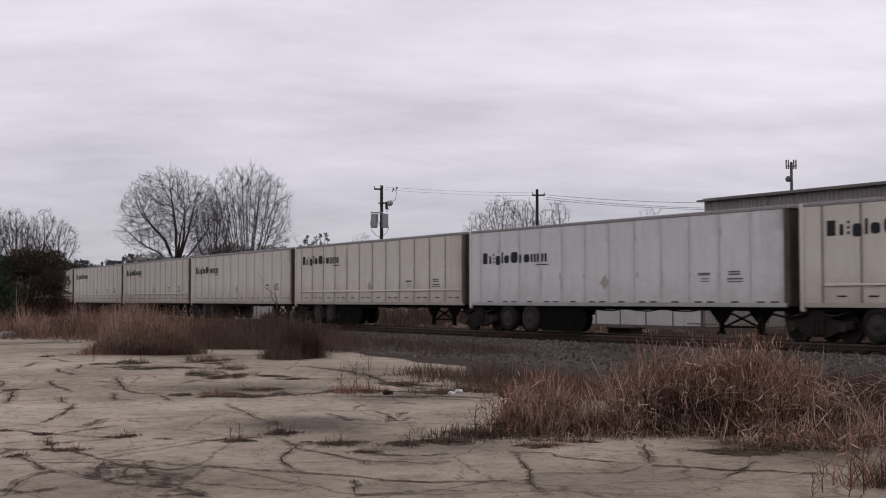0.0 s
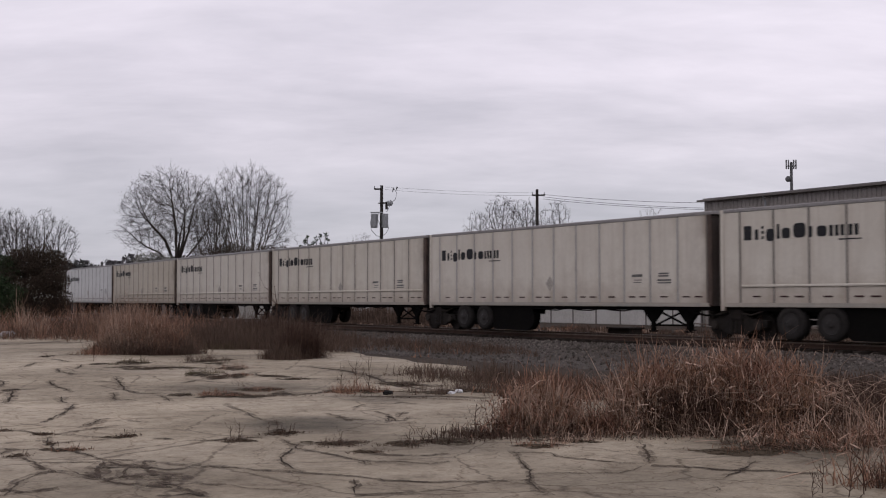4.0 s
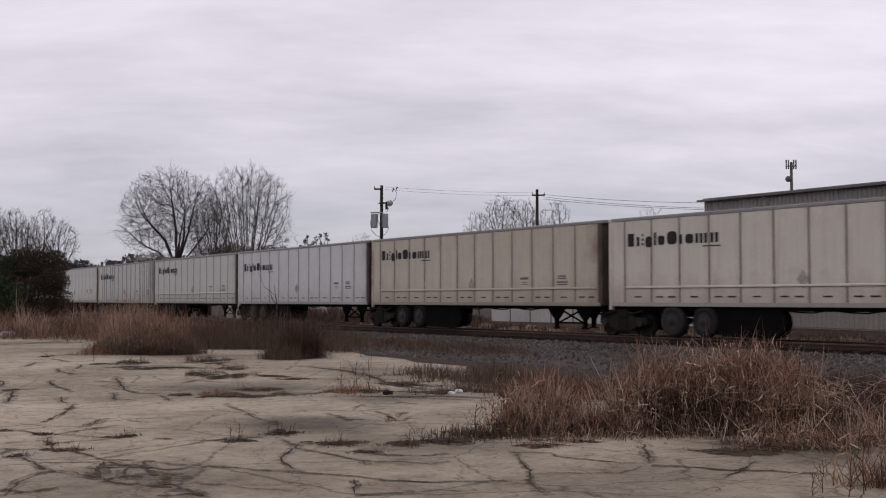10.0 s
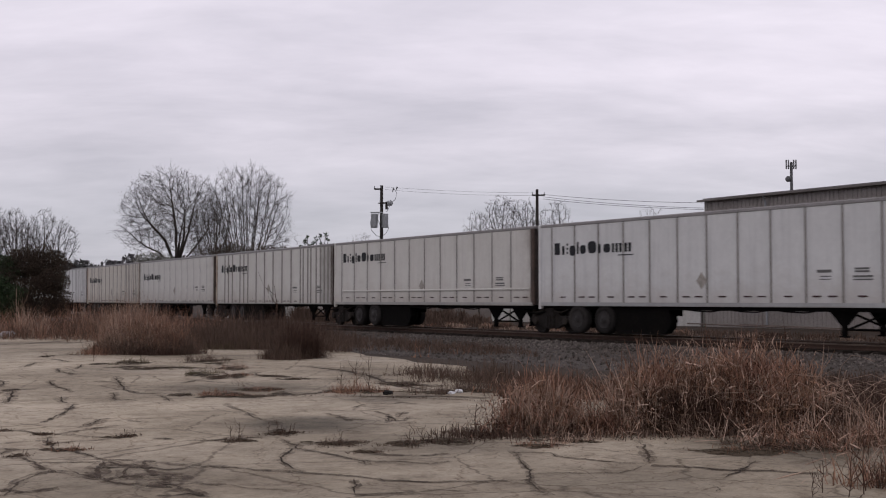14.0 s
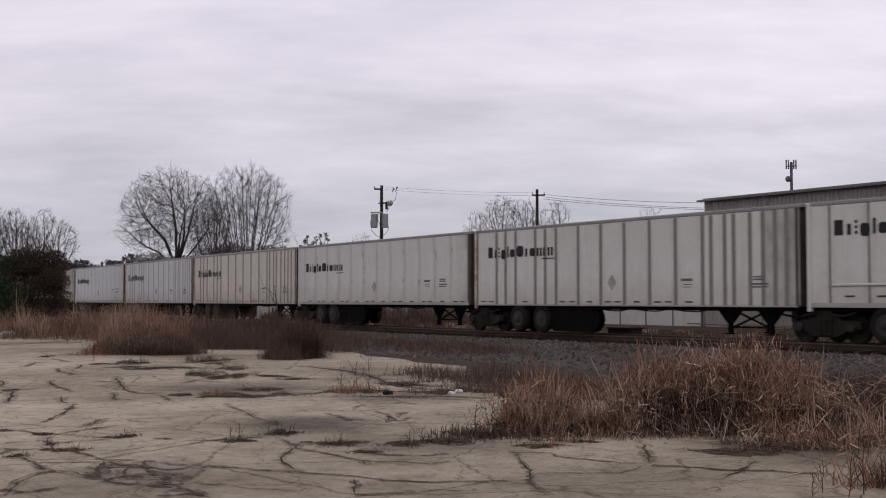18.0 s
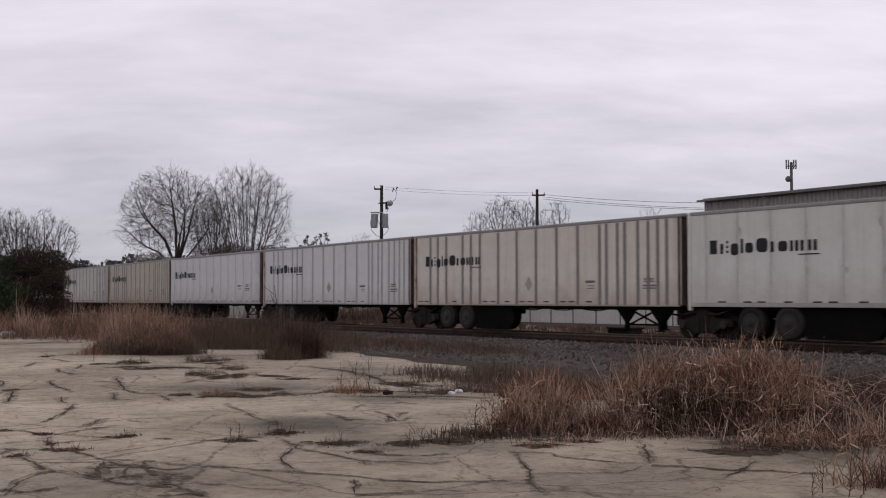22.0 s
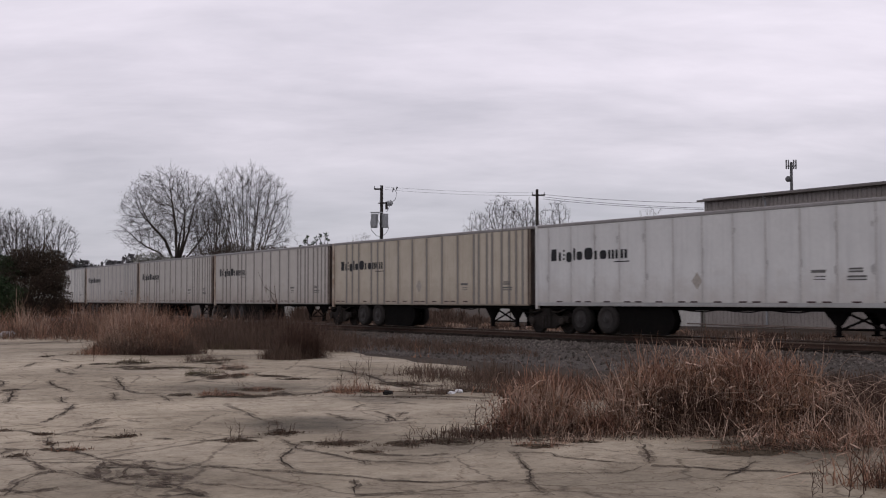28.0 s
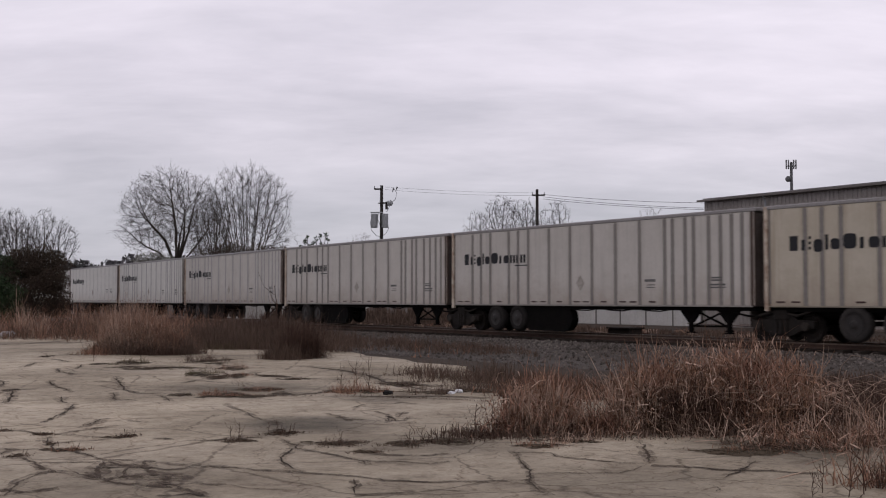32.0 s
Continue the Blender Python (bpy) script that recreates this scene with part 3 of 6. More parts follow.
    crack((-6.41, 16.7), (-5.8, 16.37), (-5.27, 16.21), (-4.75, 15.82), wide=0.014)
    crack((-4.15, 15.3), (-3.89, 15.16), wide=0.02)
    crack((-3.35, 13.32), (-3.23, 13.38), (-3.09, 13.27), wide=0.03)
    crack((-2.89, 13.16), (-2.67, 13.21), (-2.35, 13.38), wide=0.02)
    # dark line of a raised slab edge, painted flat as a crack
    crack((-15.71, 40.84), (-15.09, 41.35), (-14.81, 44.14), (-13.79, 42.98), (-13.59, 44.75), wide=0.16)
    crack((-11.25, 34.04), (-10.8, 33.69), (-10.2, 33.34), wide=0.11)
    crack((-10.59, 31.12), (-9.6, 29.71), wide=0.08)
    crack((-10.02, 27.47), (-10.38, 29.45), wide=0.07)
    crack((-8.48, 26.8), (-8.97, 28.67), wide=0.07)
    crack((-8.98, 26.8), (-8.43, 25.34), (-8, 24.96), (-7.84, 24.22), wide=0.05)
    crack((-7.74, 22.71), (-7.29, 21.52), (-6.74, 20.57), (-6.39, 19.95), wide=0.05)
    crack((-8.78, 22.87), (-8.46, 22.25), (-8.1, 21.1), wide=0.05)
    crack((-7.57, 19.71), (-7.75, 20.57), (-7.2, 20.45), wide=0.05)
    crack((-7.7, 20.57), (-7.22, 19.36), (-6.81, 18.08), (-6.83, 17.79), wide=0.07)
    crack((-6.34, 19.14), (-5.95, 18.08), (-5.74, 17.79), wide=0.05)
    crack((-5.66, 17.69), (-5.42, 16.62), wide=0.045)
    crack((-6.77, 23.87), (-6.15, 21.95), (-5.68, 20.57), (-5.2, 19.71), (-4.74, 19.59), (-4.34, 19.95), wide=0.06)
    crack((-6.78, 22.55), (-6.31, 22.25), wide=0.03)
    crack((-5.71, 19.95), (-5.2, 18.28), (-5.01, 18.49), wide=0.03)
    crack((-4.73, 19.36), (-4.28, 18.08), wide=0.03)
    crack((-5.71, 17.32), (-5.26, 18.39), (-4.35, 19.14), wide=0.014)
    crack((-5.02, 22.1), (-4.95, 23.03), (-4.21, 22.4), wide=0.05)
    crack((-3.97, 19.14), (-3.14, 18.91), (-2.71, 19.48), (-2.16, 19.71), (-1.95, 20.57), (-1.65, 20.57), wide=0.11)
    crack((-1.54, 19.14), (-0.78, 19.02), (-0.04, 19.14), (0.79, 18.7), wide=0.09)
    crack((-3.39, 17.79), (-2.93, 16.7), (-2.56, 15.67), (-2.31, 15.3), (-2.06, 14.82), wide=0.022)
    crack((-3, 16.37), (-2.83, 16.45), wide=0.02)
    crack((-2.74, 13.21), (-2.49, 13.27), (-2.02, 13.6), wide=0.03)
    crack((-1.9, 13.43), (-1.73, 12.9), (-1.6, 12.66), (-1.6, 12.19), (-1.64, 11.84), (-1.55, 11.35), (-1.33, 10.72), wide=0.035)
    crack((-1.6, 12.42), (-1.33, 12.19), (-1.06, 11.84), (-0.81, 11.51), (-0.76, 11.16), wide=0.032)
    crack((-0.81, 11.51), (-0.36, 11.47), (-0.13, 11.31), (0.15, 11.51), wide=0.02)
    crack((-0.77, 10.29), (-0.73, 9.74), (-0.73, 9.46), wide=0.03)
    crack((-0.73, 9.46), (-0.44, 9.52), (-0.21, 9.63), wide=0.026)
    crack((-1.67, 16.29), (-1.43, 15.9), (-1.27, 15.3), (-1.21, 15.52), (-0.78, 15.3), wide=0.03)
    crack((-0.97, 16.62), (-0.74, 16.05), (-0.63, 15.3), (-0.54, 15.37), (-0.5, 15.9), wide=0.03)
    crack((-0.74, 16.05), (-0.72, 15.09), wide=0.03)
    crack((-0.61, 15.82), (-0.56, 16.62), wide=0.03)
    crack((-1.37, 17.05), (-1.16, 17.69), (-0.65, 17.88), wide=0.02)
    crack((-0.74, 18.08), (-0.38, 17.69), wide=0.02)
    crack((-4.21, 25.74), (-3.93, 24.4), (-3.58, 24.04), (-2.09, 23.19), wide=0.07)
    crack((-5.92, 29.18), (-4.82, 27.02), (-4.23, 27.47), wide=0.11)
    # shade line of a slab step with weeds, painted flat as a crack
    crack((-3.48, 27.94), (-2.38, 26.36), (-1.6, 24.4), (-1.02, 22.25), (-0.24, 20.57), wide=0.15)
    crack((-1.01, 24.58), (-0.67, 25.34), (-0.18, 26.36), wide=0.05)
    crack((-0.85, 12.05), (-0.49, 11.92), (-0.14, 11.84), (0.09, 12.1), wide=0.05)
    crack((0.73, 12.28), (0.77, 11.97), (0.78, 11.35), (0.81, 10.9), (0.79, 10.55), (0.77, 10.13), (0.79, 9.77), (0.84, 9.41), wide=0.028)
    crack((0.78, 12.14), (1.1, 12.05), (1.16, 11.84), (1.54, 11.43), (1.96, 11.27), wide=0.02)
    crack((1.27, 12.05), (1.49, 12.14), wide=0.014)
    crack((1.66, 12.28), (1.76, 12.14), (2.17, 12.28), wide=0.014)
    crack((2.18, 13.06), (2.2, 12.66), (2.14, 12.19), (2, 11.27), wide=0.05)
    crack((2, 11.27), (1.83, 10.97), (1.62, 10.69), (1.13, 10.69), (0.5, 10.69), wide=0.018)
    crack((1.99, 11.16), (2.41, 11.05), (2.67, 10.79), (3.03, 10.76), (3.29, 10.59), (3.61, 10.62), wide=0.035)
    crack((2.23, 12.33), (2.51, 12.33), (2.94, 12.14), wide=0.018)
    crack((3.08, 11.43), (2.87, 10.97), (2.67, 10.62), (2.48, 10.35), wide=0.035)
    crack((2.97, 12.75), (3.27, 12.95), (3.58, 13.16), wide=0.035)
    crack((2.3, 10.13), (2.34, 9.92), (2.29, 9.63), wide=0.016)
    crack((2.09, 10.29), (2.35, 10.23), wide=0.014)
    crack((1.85, 10.62), (2.32, 10.76), wide=0.014)
    crack((0.76, 9.98), (0.97, 9.63), (1.27, 9.46), (1.45, 9.41), wide=0.014)
    crack((-0.16, 9.77), (0.08, 9.69), (0.22, 9.63), wide=0.016)
    crack((-1.88, 10.04), (-1.64, 9.8), (-1.25, 9.69), wide=0.014)
    # fine wandering cracks between the joints
    rl = random.Random(31)
    for _ in range(40):
        y = rl.uniform(9.2, 33.0)
        x = rl.uniform(-0.40, 0.06 if y > 13.5 else 0.36) * y
        w = rl.choice((0.0, math.pi / 2, 0.6, 2.4)) + rl.gauss(0, 0.35)
        ends = [(x, y)]
        for _ in range(rl.randint(2, 4)):
            w += rl.gauss(0, 0.6)
            step = rl.uniform(0.25, 0.7) * (0.5 + y / 25)
            ends.append((ends[-1][0] + math.cos(w) * step, ends[-1][1] + math.sin(w) * step))
        if all(lateral(*e) > 12.5 for e in ends):
            crack(*ends, wide=0.007 * y / 12)


slab_cracks()
S_TRACK = [-70 + 2.5 * i for i in range(89)]


def railway():
    bed = part("ballast_bed", sweep([(-3.6, -0.06), (-2.0, 0.09), (2.0, 0.09), (3.6, 0.01), (9.0, -0.03), (10.8, -0.06)], S_TRACK, False), BALLAST, smooth=True)
    tagged(bed, "grey crushed-stone ballast bed of the railway", "ballast", kind="structure")
    line = thing("railway_track", "rusty steel railway track on dark timber sleepers", "railway track", kind="structure")
    z = RAIL
    for side in (0.75, -0.75):
        web = [(side - 0.07, z - 0.17), (side - 0.07, z - 0.155), (side - 0.012, z - 0.13), (side - 0.012, z - 0.045),
               (side + 0.012, z - 0.045), (side + 0.012, z - 0.13), (side + 0.07, z - 0.155), (side + 0.07, z - 0.17)]
        rail = part("rail", sweep(web, S_TRACK), RUST, line)
        head = [(side - 0.036, z - 0.045), (side - 0.037, z - 0.008), (side - 0.026, z), (side + 0.026, z), (side + 0.037, z - 0.008), (side + 0.036, z - 0.045)]
        part("rail_head", sweep(head, S_TRACK), RAILHEAD, rail, "worn steel running surface")
    tie = Shape().box(-0.11, 0.11, -1.3, 1.3, -0.18, 0.0, 0.012).mesh("tie", TIE)
    s = -30.0
    r = random.Random(3)
    while s < 95:
        ob = part("tie", tie, TIE, line)
        x, y = track(s)
        ob.matrix_basis = pose(x, y, z - 0.172, 0, 0, math.degrees(-heading(s)) + 90 + r.uniform(-1.5, 1.5))
        s += 0.56


railway()


def spur_track():
    """A rusty siding that leads off beside the warehouse."""
    th = thing("siding_track", "rusty siding rails in dirt beside the warehouse", "railway track", kind="structure")
    a, b = Vector((15.3, 72.0, 0)), Vector((24.6, 38.0, 0))
    d = (b - a).normalized()
    for off in (0.0, 1.5):
        o = Vector((-d.y, d.x, 0)) * off
        p, q = a + o, b + o
        part("rail", Shape().tube([(p.x, p.y, 0.13), (q.x, q.y, 0.13)], 0.045, 6), RAILHEAD, th)


spur_track()


def loose_stones():
    """Crushed stones over the ballast and the gravel apron."""
    rng = np.random.default_rng(8)
    n = 26000
    s = rng.uniform(-22, 52, n)
    side = np.where(rng.random(n) < 0.55, rng.uniform(1.4, 4.5, n), rng.uniform(1.4, 10.5, n))
    th = np.array([heading(v) for v in s])
    x = np.interp(s, S_GRID, MID_X) - side * np.cos(th)
    y = np.interp(s, S_GRID, MID_Y) + side * np.sin(th)
    z = np.interp(side, [0, 2.0, 3.6, 9.0, 10.8], [0.09, 0.09, 0.01, -0.03, -0.06])
    base = np.array([(1, 0, 0), (-1, 0, 0), (0, 1, 0), (0, -1, 0), (0, 0, 1), (0, 0, -1)], float)
    tri = np.array([(0, 2, 4), (2, 1, 4), (1, 3, 4), (3, 0, 4), (2, 0, 5), (1, 2, 5), (3, 1, 5), (0, 3, 5)])
    size = rng.uniform(0.02, 0.055, n)
    v = base[None] * rng.uniform(0.6, 1.3, (n, 6, 1)) * size[:, None, None]
    w = rng.uniform(0, 6.28, n)
    cw, sw = np.cos(w)[:, None], np.sin(w)[:, None]
    v = np.stack([v[:, :, 0] * cw - v[:, :, 2] * sw, v[:, :, 1], v[:, :, 0] * sw + v[:, :, 2] * cw], 2)
    v += np.stack([x, y, z + size * 0.35], 1)[:, None, :]
    me = bpy.data.meshes.new("ballast_stones")
    me.from_pydata(v.reshape(-1, 3).tolist(), [], (np.arange(n)[:, None, None] * 6 + tri[None]).reshape(-1, 3).tolist())
    me.materials.append(STONE)
    tagged(part("ballast_stones", me, STONE), "loose grey crushed stones along the track", "ballast", kind="stuff")


loose_stones()


# ---- trailers ----
def panel_spans(kind):
    if kind == "C":
        marks = (0.17, 1.42, 1.99, 2.62, 3.82, 4.4, 5.02, 6.25, 7.44, 8.62, 9.83, 11.01, 12.18, 12.53, 13.09, 13.45, 14.09, 14.58, 15.03, 15.44, 15.92)
    else:
        marks = (0.06, 0.72) + tuple(0.72 + 1.25 * i for i in range(1, 12)) + (15.72,)
    return marks


# marks of the sign: start, width, foot, top, and whether a bar (0), two bars (1), a rounded block (2), a block (3) or three bars (4)
MARK_GLYPHS = ((0.02, 0.36, 0.0, 0.43, 3), (0.44, 0.20, 0.0, 0.31, 0), (0.82, 0.33, -0.06, 0.31, 2), (1.20, 0.10, 0.0, 0.43, 0), (1.35, 0.33, 0.0, 0.31, 2),
               (1.74, 0.45, 0.0, 0.43, 2), (2.25, 0.20, 0.0, 0.31, 0), (2.50, 0.36, 0.0, 0.31, 2), (2.91, 0.52, 0.0, 0.31, 4), (3.50, 0.36, 0.0, 0.31, 1))
MESHES = {}


def shared(key, make, mat, smooth=False):
    if key not in MESHES:
        MESHES[key] = make().mesh(key.split("|")[0], mat, smooth)
    return MESHES[key]


def glyph(x, w, z0, z1, style):
    """A plain dark shape that stands for one sign of the lettering."""
    sh = Shape()
    y0, y1 = -1.312, -1.3045
    if style == 0:                     # a bar
        sh.box(x + 0.01, x + min(w, 0.13), y0, y1, z0, z1)
    elif style == 2:                   # a rounded block
        cx, cz, rx, rz, k = x + w / 2, (z0 + z1) / 2, w / 2 - 0.02, (z1 - z0) / 2, 16
        turn = [(math.cos(2 * math.pi * i / k), math.sin(2 * math.pi * i / k)) for i in range(k)]
        sh.prism([(cx + math.copysign(abs(c) ** 0.6, c) * rx, cz + math.copysign(abs(s) ** 0.6, s) * rz) for c, s in turn], y0, y1)
    elif style == 3:                   # a broad block
        sh.box(x + 0.04, x + w - 0.05, y0, y1, z0, z1)
    else:                              # upright bars side by side
        n = 2 if style == 1 else 3
        for i in range(n):
            a = x + w * i / n
            sh.box(a + 0.01, a + w / n - 0.055, y0, y1, z0, z1)
    return sh


def build_trailer(kind, paint, ribs, label, slide=0.0, soot=False, shift=0.0):
    th = thing("rail_trailer", label, "trailer", "trailers of the train")
    skin = PAINT[paint]
    top, low = 4.05, 1.06
    rail_h = 0.05 if kind == "C" else 0.13
    body = part("body", shared("body", lambda: Shape().box(0.04, 15.85, -1.27, 1.29, low + 0.1, top - 0.1), SEAM), SEAM, th)
    part("roof", shared("roof", lambda: Shape().box(0.02, 16.0, -1.28, 1.28, top - 0.1, top + 0.02, 0.02), ROOF_RAIL), ROOF_RAIL, th, "dark sheet roof")
    part("top_rail", shared("top_rail", lambda: Shape().box(0.0, 16.0, -1.32, -1.24, top - 0.10, top, 0.012), ROOF_RAIL), ROOF_RAIL, th)
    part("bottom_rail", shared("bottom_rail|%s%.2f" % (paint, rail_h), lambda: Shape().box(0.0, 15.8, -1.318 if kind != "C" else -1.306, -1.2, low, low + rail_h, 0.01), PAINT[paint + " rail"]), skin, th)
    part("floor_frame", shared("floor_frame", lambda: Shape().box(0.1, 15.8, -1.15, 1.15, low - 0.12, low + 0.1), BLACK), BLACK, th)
    marks = panel_spans(kind)
    marks = (marks[0], *(m + shift for m in marks[1:-1]), marks[-1])
    gap = 0.065 if kind in "AB" else (0.03 if kind == "S" else 0.05)
    for a, b in zip(marks, marks[1:]):
        w = round(b - a, 2)
        coat = PAINT["soot"] if (soot and a > 14.3) else PAINT[paint + " sprayed"] if b > 15.6 else skin
        me = shared("side_panel|%s%s%.2f" % (coat.name, kind, w), lambda: Shape().box(gap / 2, w - gap / 2, -1.302, -1.27, low + rail_h, top - 0.10, 0.006), coat)
        p = part("side_panel", me, coat, th)
        p.location.x = a
    rib_mat = {"dark": RIB, "pale": RIB_PALE, "seam": SEAM, "faint": RIB_FAINT}[ribs]
    rib_w = {"C": 0.155, "A": 0.06, "B": 0.075, "S": 0.06}[kind]
    if marks:
        for a in marks[1:-1]:
            me = shared("side_post|%s%s" % (ribs, kind), lambda: Shape().box(-rib_w / 2, rib_w / 2, -1.311, -1.268, low + rail_h, top - 0.13, 0.008), rib_mat)
            part("side_post", me, rib_mat, th).location.x = a
    # brown post; on A and B walls its dark tone stands for the gap's shade
    part("front_post", shared("front_post", lambda: Shape().box(15.72, 15.90, -1.31, -1.18, low + 0.02, top - 0.04, 0.04), FRONT), FRONT, th, "rust-brown front corner post")
    post = PAINT["rusty"] if kind == "C" or paint == "cream" else skin
    part("rear_post", shared("rear_post|" + post.name, lambda: Shape().box(-0.04, 0.1, -1.325, -1.2, low - 0.12, top, 0.012), post), post, th)
    part("nose", shared("nose", lambda: Shape().box(15.79, 15.86, -1.28, 1.28, low + 0.02, top - 0.1, 0.02).box(15.86, 16.08, -0.95, 0.95, low + 0.1, top - 0.35, 0.06), NOSE), NOSE, th, "sooty recessed front end, darkened as in shade")
    part("rear_door", shared("rear_door|" + paint, lambda: Shape().box(-0.03, 0.04, -1.26, 1.26, low, top - 0.1, 0.01), skin), skin, th)
    if kind == "A":
        part("rub_rail", shared("rub_rail|" + paint, lambda: Shape().box(0.78, 15.62, -1.345, -1.30, 1.66, 1.735, 0.015), skin), skin, th, "raised horizontal rub rail")
    # reflectors in pairs and singles along the foot of the wall
    rz = 1.36 if kind in "AB" else 1.195
    ref = shared("reflector|%.2f" % rz, lambda: Shape().box(-0.15, 0.15, -1.324, -1.30, rz, rz + 0.042, 0.004), REFLECT)
    for a, b in zip(marks, marks[1:]):
        if b - a > 1.0:
            i = marks.index(a)
            for o in ((0.3, 0.72) if i % 2 == 0 else (0.5,)):
                part("reflector", ref, REFLECT, th).location.x = a + o * (b - a)
    if kind == "S":
        # small streaky wall stains as thin flat shapes beside the posts
        patch = shared("repair_patch", lambda: Shape().prism([(-0.04, 0.10), (0.03, 0.12), (0.05, 0.02), (0.02, -0.14), (-0.03, -0.10), (-0.05, 0.0)], -1.306, -1.30), SCAR)
        rr = random.Random(len(label))
        for i in range(26):
            spot = part("repair_patch", patch, SCAR, th)
            spot.location = (rr.choice(marks[1:-1]) + rr.gauss(0, 0.06), 0, rr.choice((3.42, 2.05, 2.12, 3.36, rr.uniform(1.6, 3.5))))
            spot.scale.z = rr.uniform(0.6, 1.4)
    # dark block lettering, squares beside it, underline
    ink = LETTER
    base = {"A": 3.08, "B": 2.92, "S": 2.70, "C": 2.70}[kind] + (0.22 if soot else 0.0)
    sign = part("lettering", shared("lettering|%s%s" % (kind, soot), lambda: lettering(base), ink), ink, th, "black block lettering and underline")
    sign.location.x = 0.82
    sign.scale.x = 1.06
    dia = shared("faded_diamond", lambda: Shape().prism([(7.77, 1.88), (8.0, 1.60), (8.23, 1.88), (8.0, 2.16)], -1.308, -1.3035), FAINT)
    part("faded_diamond", dia, FAINT, th, "faded grey diamond placard")
    d0, d1, low_by = {"A": (11.25, 13.5, 0.0), "C": (11.25, 14.2, 0.17)}.get(kind, (12.35, 13.6, 0.0))
    for i, (x, w, z, h) in enumerate(((d0, 0.5, 2.05, 0.085), (d0 + 0.12, 0.36, 1.93, 0.03), (d0 + 0.08, 0.4, 1.85, 0.025), (d1, 0.46, 2.12, 0.05), (d1, 0.46, 2.04, 0.05), (d1 - 0.05, 0.62, 1.90, 0.055), (d1 - 0.05, 0.62, 1.82, 0.04))):
        line = shared("stencil_line|%d%.2f" % (i, d0 + d1), lambda: Shape().box(x, x + w, -1.311, -1.304, z - low_by, z + h - low_by), STENCIL)
        part("stencil_line", line, STENCIL, th, "small unreadable stencilled line")
    undercarriage(th, slide)
    return th


def lettering(base):
    sh = Shape()
    for x, w, z0, z1, style in MARK_GLYPHS:
        s = glyph(x, w, base + z0, base + z1, style)
        sh.add(s.v, s.f)
    sh.box(3.2, 3.9, -1.312, -1.3045, base - 0.12, base - 0.085)
    for k in range(3):
        sh.box(0.68, 0.76, -1.312, -1.3045, base + 0.02 + 0.15 * k, base + 0.10 + 0.15 * k)
    return sh


def road_wheel():
    tyre = Shape().lathe([(-0.15, 0.30), (-0.16, 0.42), (-0.13, 0.485), (-0.09, 0.505), (0.09, 0.505), (0.13, 0.485), (0.16, 0.42), (0.15, 0.30)], (0, 0, 0), "y", 28)
    return tyre


def wheel_disc():
    return Shape().lathe([(-0.195, 0.05), (-0.19, 0.09), (-0.168, 0.12), (-0.155, 0.20), (-0.158, 0.285), (-0.166, 0.305), (-0.10, 0.31)], (0, 0, 0), "y", 20)


def undercarriage(th, slide):
    """Raised road wheels, set slide metres forward, landing legs, lines and boxes under the floor."""
    tyre = shared("tyre", road_wheel, RUBBER, True)
    disc = shared("rim", wheel_disc, HUB)
    for x in (2.42 + slide, 3.80 + slide):
        for y in (-1.12, 1.12):
            w = part("road_wheel", tyre, RUBBER, th, "raised road tyre")
            w.location = (x, y, 0.60)
            part("rim", disc, HUB, w)
        part("axle", shared("axle", lambda: Shape().tube([(0, -1.0, 0), (0, 1.0, 0)], 0.07, 8), BLACK), BLACK, th).location = (x, 0, 0.60)
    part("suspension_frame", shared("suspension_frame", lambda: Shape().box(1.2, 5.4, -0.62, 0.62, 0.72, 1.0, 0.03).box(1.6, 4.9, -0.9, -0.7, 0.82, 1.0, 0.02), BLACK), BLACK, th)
    # round-ended dark block of unknown kind, thinned to fit the camera's view
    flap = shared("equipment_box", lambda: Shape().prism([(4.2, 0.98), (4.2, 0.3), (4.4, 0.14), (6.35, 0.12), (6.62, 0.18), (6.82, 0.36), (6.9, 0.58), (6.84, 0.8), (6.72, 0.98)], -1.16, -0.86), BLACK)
    part("equipment_box", flap, BLACK, th, "black rounded block under the floor").location.x = slide
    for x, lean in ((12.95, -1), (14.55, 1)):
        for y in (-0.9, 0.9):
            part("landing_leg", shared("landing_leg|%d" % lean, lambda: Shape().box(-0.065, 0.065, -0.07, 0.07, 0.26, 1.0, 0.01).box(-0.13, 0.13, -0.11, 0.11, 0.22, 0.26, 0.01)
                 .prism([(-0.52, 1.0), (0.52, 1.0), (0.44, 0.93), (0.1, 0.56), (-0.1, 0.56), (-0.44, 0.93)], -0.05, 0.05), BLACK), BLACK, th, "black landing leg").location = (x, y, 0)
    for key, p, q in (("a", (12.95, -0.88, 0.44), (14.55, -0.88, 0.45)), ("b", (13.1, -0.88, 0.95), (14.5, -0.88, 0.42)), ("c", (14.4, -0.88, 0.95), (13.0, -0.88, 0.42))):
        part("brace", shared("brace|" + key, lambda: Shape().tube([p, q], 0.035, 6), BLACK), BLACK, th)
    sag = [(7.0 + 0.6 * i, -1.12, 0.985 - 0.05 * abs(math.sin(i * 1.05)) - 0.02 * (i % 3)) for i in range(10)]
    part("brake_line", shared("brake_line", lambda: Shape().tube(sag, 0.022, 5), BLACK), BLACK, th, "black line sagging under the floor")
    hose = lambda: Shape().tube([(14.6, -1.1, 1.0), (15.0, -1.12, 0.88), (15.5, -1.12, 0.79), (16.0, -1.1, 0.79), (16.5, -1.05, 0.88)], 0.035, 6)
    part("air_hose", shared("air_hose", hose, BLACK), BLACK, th)


